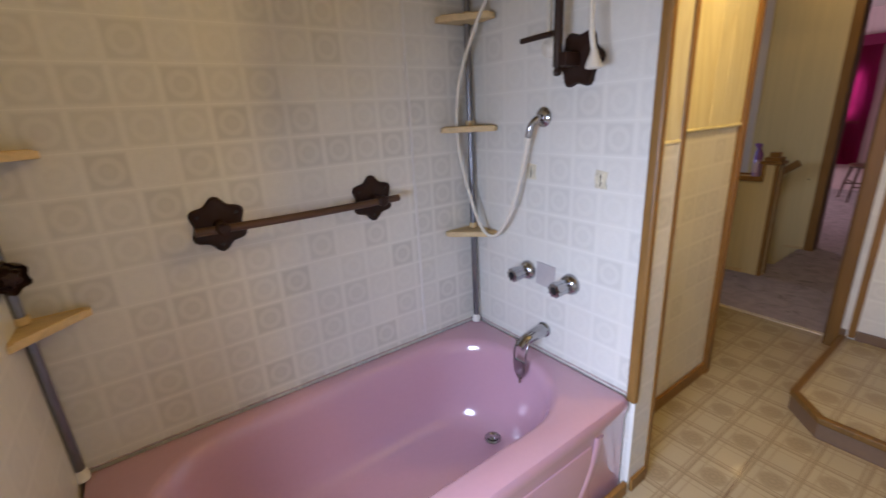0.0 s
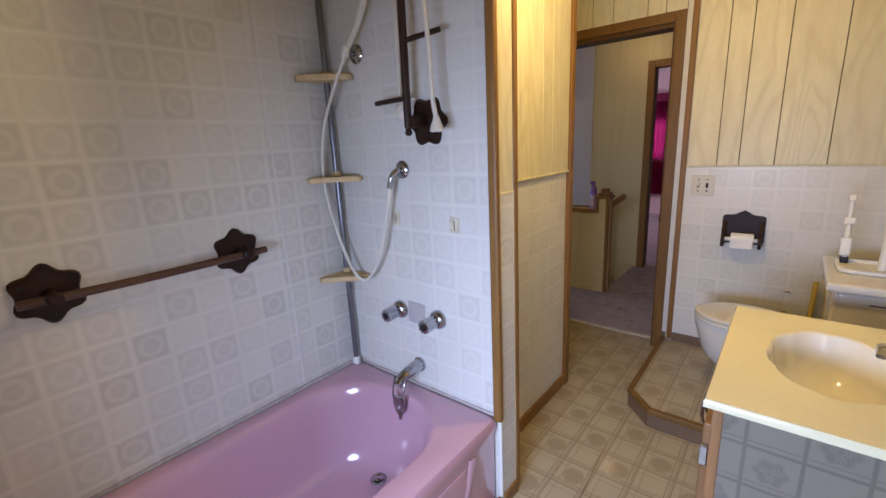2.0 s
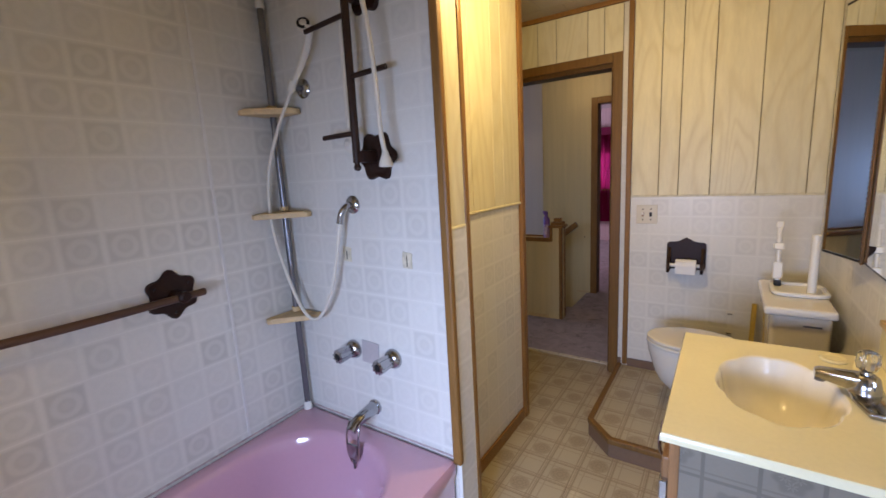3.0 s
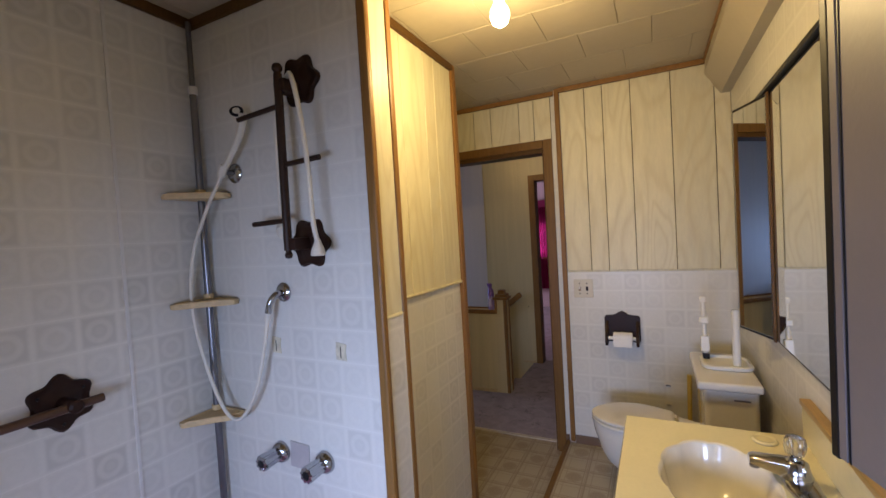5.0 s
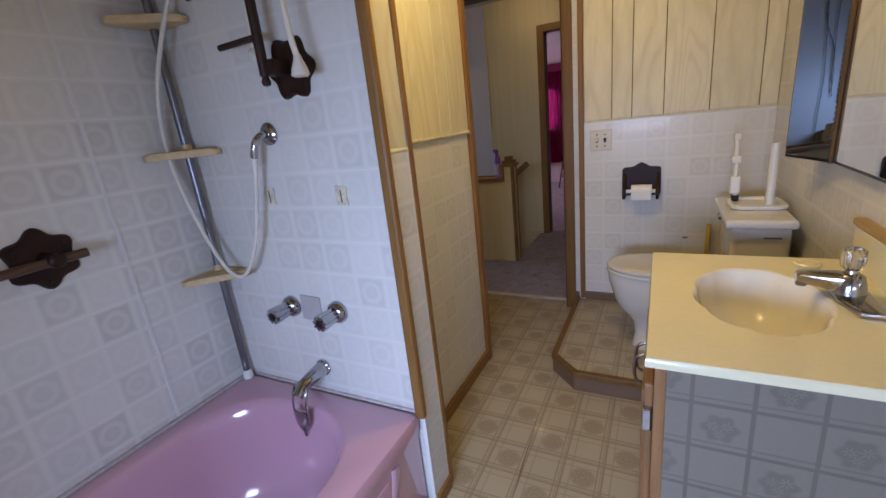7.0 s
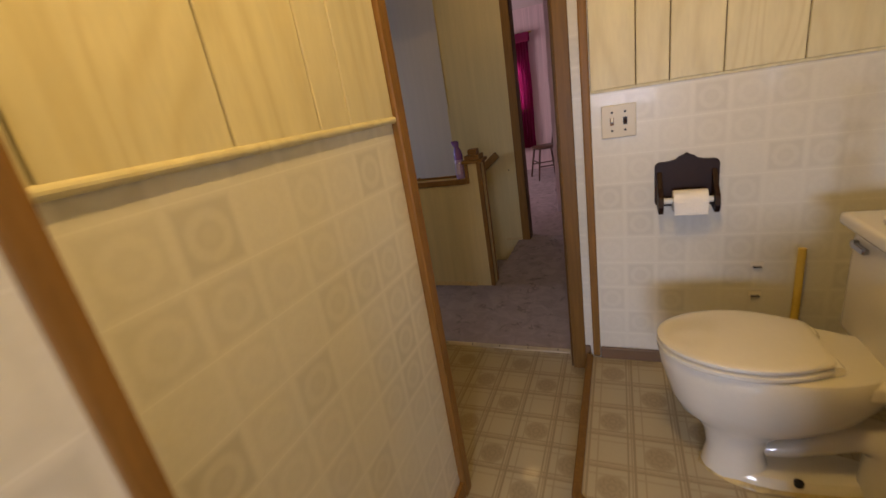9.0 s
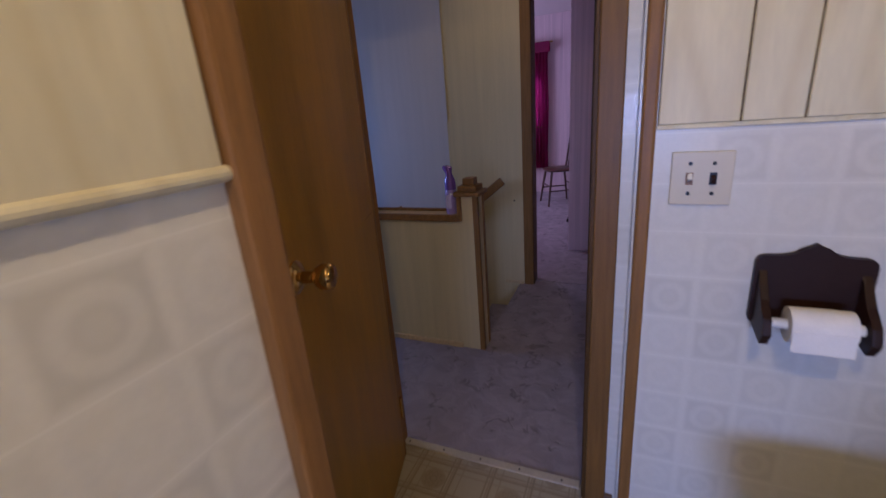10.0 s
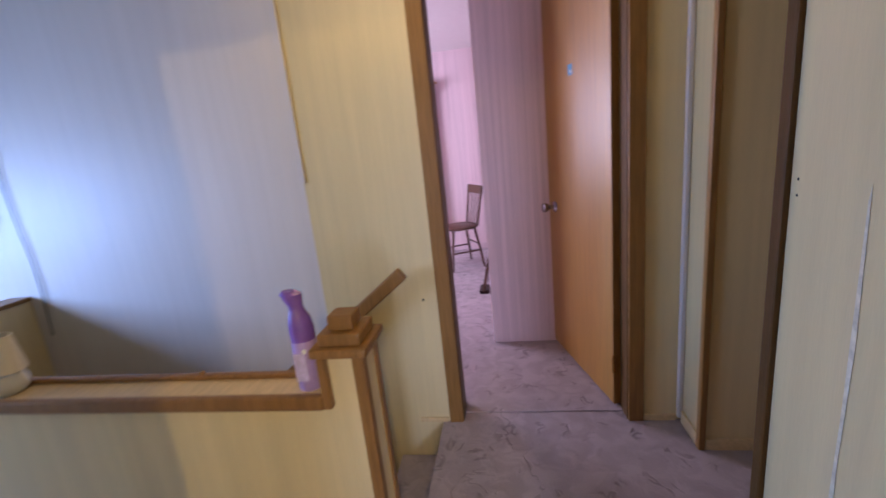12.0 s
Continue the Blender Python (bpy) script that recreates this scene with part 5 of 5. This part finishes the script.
# ceiling lamp
cl = thing("ceiling_lamp", 1.61, 0.466, H, "small bare glowing bulb in a white ceiling socket", "ceiling lamp")
part("canopy", moved(turned(((0.06, 0), (0.058, -0.010), (0.030, -0.022), (0.022, -0.04), (0.020, -0.11)), 28), pose(0, 0, 0)), M_WHITE, cl, "white ceiling socket", True)
glow = bpy.data.materials.new("glowing_bulb")
glow.use_nodes = True
_b = glow.node_tree.nodes["Principled BSDF"]
_b.inputs["Emission Color"].default_value, _b.inputs["Emission Strength"].default_value = (1.0, 0.78, 0.45, 1), 22.0
bulb = part("bulb", turned(((0.013, -0.105), (0.016, -0.12), (0.030, -0.145), (0.033, -0.165), (0.026, -0.188), (0.010, -0.198)), 24), glow, cl, "warm glowing bulb", True)


glow_hall = bpy.data.materials.new("glowing_frosted_glass")
glow_hall.use_nodes = True
_b = glow_hall.node_tree.nodes["Principled BSDF"]
_b.inputs["Emission Color"].default_value, _b.inputs["Emission Strength"].default_value = (1.0, 0.72, 0.42, 1), 5.0


# ---- doors ----
def flat_door(name, x, y, turn, w, h, label, knob_z, mat, metal, finish):
    """A flush door: hinged at its origin, the leaf along local x, its thickness along y."""
    d = new(name)
    d.matrix_basis = pose(x, y, 0, 0, 0, turn)
    tagged(d, label, "door", kind="structure")
    part("leaf", box((0, -0.0175, 0.012), (w, 0.0175, h), 0.002), mat, d)
    part("edge_banding", box((-0.002, -0.019, 0.012), (0.010, 0.019, h), 0.002), M_TRIM, d)
    for s in (1, -1):
        k = part("door_handle", moved(turned(((0.033, 0.017), (0.033, 0.020), (0.026, 0.028), (0.013, 0.032), (0.012, 0.054), (0.020, 0.062), (0.027, 0.074), (0.0275, 0.088), (0.022, 0.095), (0.008, 0.097)), 8 if mat is M_DOOR and w < 0.745 else 28), pose(w - 0.10, 0, knob_z, -90 * s, 0, 0)), metal, d, finish, True)
        part("knob_rose", moved(turned(((0.034, 0.017), (0.034, 0.021), (0.028, 0.026)), 28), pose(w - 0.10, 0, knob_z, -90 * s, 0, 0)), metal, k, smooth=True)
    part("latch", box((w - 0.001, -0.011, knob_z - 0.028), (w + 0.0015, 0.011, knob_z + 0.028), 0.0005), M_CHROME, d, "steel latch plate")
    part("latch_bolt", box((w, -0.006, knob_z - 0.009), (w + 0.009, 0.006, knob_z + 0.009), 0.003), M_CHROME, d)
    for z in (0.18, h - 0.2):
        part("hinge", tube([(-0.004, 0.021, z), (-0.004, 0.021, z + 0.085)], 0.006, 10), M_BRASS, d)
    return d


bd = flat_door("door_1", 3.068, 1.350, 196, 0.66, 1.97, "varnished brown flush bathroom door standing open", 0.985, M_DOOR, M_BRASS, "polished brass knob")
part("crease", moved(box((-0.035, -0.0005, -0.0011), (0.035, 0.0006, 0.0011)), pose(0.055, 0.0178, 0.985, 0, 6, 0)), M_TRIM, bd, "short crease in the veneer")
structure("strike_plate", box((3.036, 0.6705, 0.955), (3.072, 0.6745, 1.03), 0.0012), M_CHROME, "bright steel strike plate in jamb", "strike plate")
M_DOOR2 = material("orange_door_veneer", (0.36, 0.185, 0.035), 0.36, 0, 0.22, 4, 0.06, 30, (20, 20, 0.8), coat=0.15)
bd2 = flat_door("door_2", 4.945, 0.455, 14.5, 0.75, 2.0, "orange brown flush bedroom door standing open", 0.89, M_DOOR2, M_CHROME, "dull steel knob")
stk = part("sticker", box((0.365, 0.0178, 1.565), (0.415, 0.0186, 1.615)), M_BLUETAPE, bd2, "small blue sticker")
part("sticker_mark", box((0.375, 0.0187, 1.575), (0.392, 0.0190, 1.588)), M_WHITE, stk)

# ---- hall things ----
hl = thing("hall_ceiling_lamp", 4.36, 1.29, H, "round frosted flush ceiling lamp glowing warm in the hall", "ceiling lamp")
part("rim", moved(turned(((0.125, 0), (0.125, -0.018), (0.115, -0.024)), 36), pose(0, 0, 0)), M_BRASS, hl, smooth=True)
part("dome", turned(((0.115, -0.02), (0.105, -0.05), (0.075, -0.075), (0.03, -0.088), (0.004, -0.09)), 32), glow_hall, hl, "glowing frosted glass dome", True)

bot = thing("spray_bottle", 3.918, 1.415, 0.765, "translucent purple aerosol freshener bottle on the ledge", "bottle")
M_PURPLE2 = material("pale_purple_plastic", (0.42, 0.30, 0.62), 0.2, 0, 0.12, 30, 0.0, coat=0.3)
part("can", turned(((0.026, 0), (0.029, 0.006), (0.030, 0.06), (0.029, 0.12), (0.028, 0.125)), 28), M_PURPLE2, bot, "pale purple lower body", True)
neck = [[(rx * math.cos(a) + ox, ry * math.sin(a) + oy, z) for a in (math.tau * i / 28 for i in range(28))] for rx, ry, ox, oy, z in ((0.028, 0.028, 0, 0, 0.123), (0.029, 0.029, 0, 0, 0.15), (0.026, 0.026, 0, 0.001, 0.175), (0.018, 0.018, 0, 0.003, 0.195), (0.015, 0.016, 0, 0.004, 0.205), (0.018, 0.022, 0, 0.008, 0.222), (0.018, 0.026, 0, 0.011, 0.236), (0.012, 0.016, 0, 0.015, 0.244))]
part("sprayer_cap", lofted(neck, True, True), M_PURPLE, bot, "dark purple flared cap", True)
part("label_patch", box((-0.0312, -0.012, 0.03), (-0.029, 0.018, 0.10), 0.001), material("label_white", (0.6, 0.5, 0.75), 0.4, 0, 0.4, 60), bot)
part("white_dot", moved(turned(((0.006, 0), (0.006, 0.001)), 10), pose(-0.030, -0.012, 0.105, 0, -90, 0)), M_WHITE, bot)
nl = thing("table_lamp", 3.92, 2.285, 0.765, "tiny white ceramic lamp with a tilted cream shade", "lamp")
part("base", turned(((0.030, 0), (0.042, 0.012), (0.045, 0.032), (0.036, 0.055), (0.014, 0.066)), 26), M_PORCELAIN, nl, smooth=True)
part("shade", moved(turned(((0.052, 0), (0.027, 0.095), (0.024, 0.095), (0.049, 0.0)), 26, False), pose(0, 0.005, 0.068, 8, 4, 0)), material("cream_shade", (0.78, 0.70, 0.54), 0.8, 0, 0.08), nl, "cream cone shade", True)
part("switch", box((-0.050, -0.012, 0.035), (-0.030, 0.010, 0.055), 0.004), M_BLACK, nl)
for y in (1.74, 2.9):
    tagged(obj("ledge_screw", moved(turned(((0.009, 0), (0.009, 0.004), (0.004, 0.008)), 10), pose(3.962, y, 0.779)), M_TRIM), "brown screw cap on ledge lip", "screw cap", "ledge caps")
tagged(obj("wall_nail", moved(turned(((0.006, 0), (0.005, 0.006)), 10), pose(4.841, 1.32, 0.628, 0, -90, 0)), M_BLACK), "dark nail in the hall wall", "nail")
for k, (x, z) in enumerate(((3.722, 1.172), (3.722, 1.195))):
    tagged(obj("panel_nail", moved(turned(((0.0024, 0), (0.0018, 0.0014)), 8), pose(x, 0.5145, z, -90, 0, 0)), M_BLACK), "small dark nail in hall panel", "nail", "panel nails")
cables = thing("hanging_cables", 4.83, 3.30, 1.4, "thin dark cables hanging down the stairwell wall", "cable")
for pts in (((0, 0.12, 0.94), (0, 0.10, 0.4), (0, 0.14, -0.1), (0, 0.13, -0.25)), ((0, -0.08, 0.94), (0, -0.02, 0.35), (0, 0.02, -0.1), (0, 0.0, -0.5), (0, 0.02, -0.86)), ((0, -0.03, 0.94), (0, -0.05, 0.5), (0, 0.10, 0.2), (0, 0.11, 0.0), (0, 0.16, -0.3))):
    part("cable", tube(curve_points(pts), 0.0034, 6), M_BLACK, cables)
pic = thing("framed_picture", 4.838, 3.865, 1.475, "framed landscape painting with blue water and brown rock", "picture")
for lo, hi in (((-0.03, -0.29, -0.45), (0, -0.23, 0.45)), ((-0.03, 0.23, -0.45), (0, 0.29, 0.45)), ((-0.03, -0.23, 0.39), (0, 0.23, 0.45)), ((-0.03, -0.23, -0.45), (0, 0.23, -0.39))):
    part("frame_bar", box(lo, hi, 0.012), material("antique_frame", (0.16, 0.11, 0.07), 0.4, 0.3, 0.35, 20, 0.3), pic)
part("canvas", box((-0.010, -0.23, -0.39), (-0.004, 0.23, 0.39)), material("painted_blue", (0.05, 0.12, 0.22), 0.5, 0, 0.5, 6, 0.1), pic)
for lo, hi, c in (((-0.23, -0.14), (0.23, -0.39), (0.25, 0.19, 0.10)), ((-0.23, -0.02), (0.23, -0.16), (0.16, 0.38, 0.60)), ((-0.16, -0.30), (0.12, -0.35), (0.6, 0.62, 0.62))):
    n = 14
    out = [(lo[0] + (hi[0] - lo[0]) * k / n, lo[1] + 0.03 * math.sin(k * 2.3 + lo[1] * 9)) for k in range(n + 1)] + [(hi[0] - (hi[0] - lo[0]) * k / n, hi[1] + 0.02 * math.sin(k * 1.7 + hi[1] * 5)) for k in range(n + 1)]
    out = [(max(-0.228, min(0.228, a)), max(-0.388, min(0.388, b))) for a, b in out]
    part("paint_patch", moved(prism(out, 0, 0.0008), Matrix.Translation((-0.0102 - 0.0009 * random.random(), 0, 0)) @ pose(0, 0, 0, 90, 0, -90)), material("paint", c, 0.55, 0, 0.45, 14, 0.2), pic)
for out, c, d in (([(-0.228, 0.02), (0.228, 0.02), (0.228, 0.16), (0.14, 0.23), (0.05, 0.30), (-0.03, 0.22), (-0.12, 0.20), (-0.228, 0.27)], (0.012, 0.022, 0.05), 0.0112),
                  ([(-0.17, -0.15), (0.15, -0.15), (0.14, -0.06), (0.08, -0.03), (0.09, 0.08), (0.03, 0.10), (0.01, 0.19), (-0.06, 0.21), (-0.08, 0.10), (-0.13, 0.06), (-0.12, -0.05)], (0.36, 0.21, 0.10), 0.0122),
                  ([(-0.228, 0.388), (-0.228, 0.30), (-0.10, 0.33), (0.02, 0.27), (0.12, 0.31), (0.228, 0.22), (0.228, 0.388)], (0.42, 0.55, 0.62), 0.0124)):
    part("paint_patch", moved(prism(out, 0, 0.0008), Matrix.Translation((-d, 0, 0)) @ pose(0, 0, 0, 90, 0, -90)), material("paint", c, 0.55, 0, 0.5, 11, 0.2), pic)
# Thin, uneven streak up the hall panel, paler than the panel.
structure("pale_streak", prism([(0.0, 0.0), (0.006, 0.02), (0.010, 0.25), (0.005, 0.42), (0.009, 0.6), (0.003, 0.8), (0.0, 0.78), (0.001, 0.5), (-0.003, 0.3), (-0.003, 0.1)], 0, 0.0002), material("pale_streak_panel", (0.66, 0.60, 0.46), 0.5, 0, 0.3, 40, 0.1), "pale streak on hall panel", "wear").matrix_basis = pose(3.60, 0.5156, 0.40, 90, 0, 180)

# ---- bedroom things ----


def spindle_chair():
    ch = thing("spindle_chair", 7.55, 1.42, 0, "dark wooden spindle back chair on the carpet", "chair", turn=206)
    mat = M_BROWNBAR
    seat = [[(x * k, y * k + 0.0, z) for x, y in [(0.20 * math.cos(a) * (1 + 0.06 * math.cos(4 * a + math.pi)), 0.19 * math.sin(a) * (1 + 0.06 * math.cos(4 * a + math.pi))) for a in (math.tau * i / 32 for i in range(32))]] for k, z in ((0.92, 0.425), (1.0, 0.435), (1.0, 0.45), (0.94, 0.457))]
    part("seat", lofted(seat, True, True), mat, ch, smooth=True)
    for sx in (-1, 1):
        for sy in (-1, 1):
            part("leg", tube([(0.13 * sx, 0.12 * sy, 0.43), (0.165 * sx, 0.155 * sy, 0.2), (0.19 * sx, 0.18 * sy, 0.0)], 0.016, 10, 0.011), mat, ch, smooth=True)
        part("stretcher", tube([(0.17 * sx, -0.16, 0.19), (0.17 * sx, 0.16, 0.19)], 0.009, 8), mat, ch)
        part("back_post", tube([(0.15 * sx, 0.15, 0.45), (0.175 * sx, 0.22, 0.86)], 0.013, 10), mat, ch)
    part("stretcher", tube([(-0.165, 0.155, 0.25), (0.165, 0.155, 0.25)], 0.009, 8), mat, ch)
    part("stretcher", tube([(-0.165, -0.155, 0.25), (0.165, -0.155, 0.25)], 0.009, 8), mat, ch)
    for k in range(4):
        x = -0.09 + 0.06 * k
        part("spindle", tube([(x * 0.9, 0.155, 0.45), (x, 0.215, 0.80)], 0.007, 8), mat, ch)
    part("crest_rail", moved(box((-0.19, -0.010, -0.045), (0.19, 0.010, 0.045), 0.008), pose(0, 0.218, 0.82, -9, 0, 0)), mat, ch)
    return ch


spindle_chair()
lean = thing("leaning_frame", 6.62, 1.16, 0, "dark framed mirror leaning on the bedroom wall", "frame", turn=0)
part("frame_panel", moved(box((-0.02, -0.014, 0), (0.02, 0.014, 0.80), 0.004), pose(0, 0.0, 0.004, 13, 0, 0)), M_BROWNBAR, lean)
part("frame_foot", box((-0.02, -0.05, 0.0), (0.16, 0.03, 0.03), 0.006), M_BROWNPLASTIC, lean)


def curtain(y0, y1, z0, z1, label):
    n, rows = 60, 10
    b = bmesh.new()
    vs = [[b.verts.new((0.028 * math.sin(k * 1.15) * (0.6 + 0.4 * (1 - r / rows)), y0 + (y1 - y0) * k / n + 0.006 * math.sin(r * 0.9 + k), z0 + (z1 - z0) * r / rows)) for k in range(n + 1)] for r in range(rows + 1)]
    for r in range(rows):
        for k in range(n):
            b.faces.new((vs[r][k], vs[r][k + 1], vs[r + 1][k + 1], vs[r + 1][k]))
    bmesh.ops.solidify(b, geom=b.faces[:], thickness=0.004)
    c = thing("curtain", 8.235, 0, 0, label, "curtain", "bedroom curtains")
    part("cloth", b, M_MAGENTA, c, smooth=True)
    return c


curtain(1.66, 2.14, 0.36, 1.98, "magenta gathered curtain drawn over the bedroom window")
curtain(2.15, 2.58, 0.36, 1.98, "magenta gathered curtain drawn over the bedroom window")
val = thing("curtain_valance", 8.23, 0, 0, "dark magenta curtain valance", "valance")
part("cloth", box((-0.036, 1.64, 1.90), (0.036, 2.6, 2.03), 0.012), M_MAGENTA, val)
part("rod", tube([(0.0, 1.60, 2.02), (0.0, 2.66, 2.02)], 0.010, 8), M_BRASS, val)
strip("baseboard_bedroom", (8.285, 0.42, 0), (8.299, 3.5, 0.08), M_PINKPANEL, "pink baseboard")

# ---- planks last ----
planks("panelling_switch", [-0.538, -0.390, -0.287, -0.132, 0.077, 0.285, 0.36], 1.206, H - 0.033, pose(2.985, 0, 0, 0, 0, -90), "cream grooved plank panelling above tile board")
planks("panelling_closet", [1.412, 1.510, 1.752, 1.955, 2.056, 2.244], 1.235, H - 0.036, pose(0, 0.954, 0), "cream grooved plank panelling above tile board")
planks("panelling_partition", [1.312, 1.410], 1.231, H - 0.002, pose(0, 0.794, 0), "narrow cream plank on wall end")
planks("panelling_over_door", [-1.62, -1.48, -1.30, -1.137, -1.012, -0.814, -0.715, -0.605], 2.047, H - 0.033, pose(3.024, 0, 0, 0, 0, -90), "cream grooved plank panelling over the door")
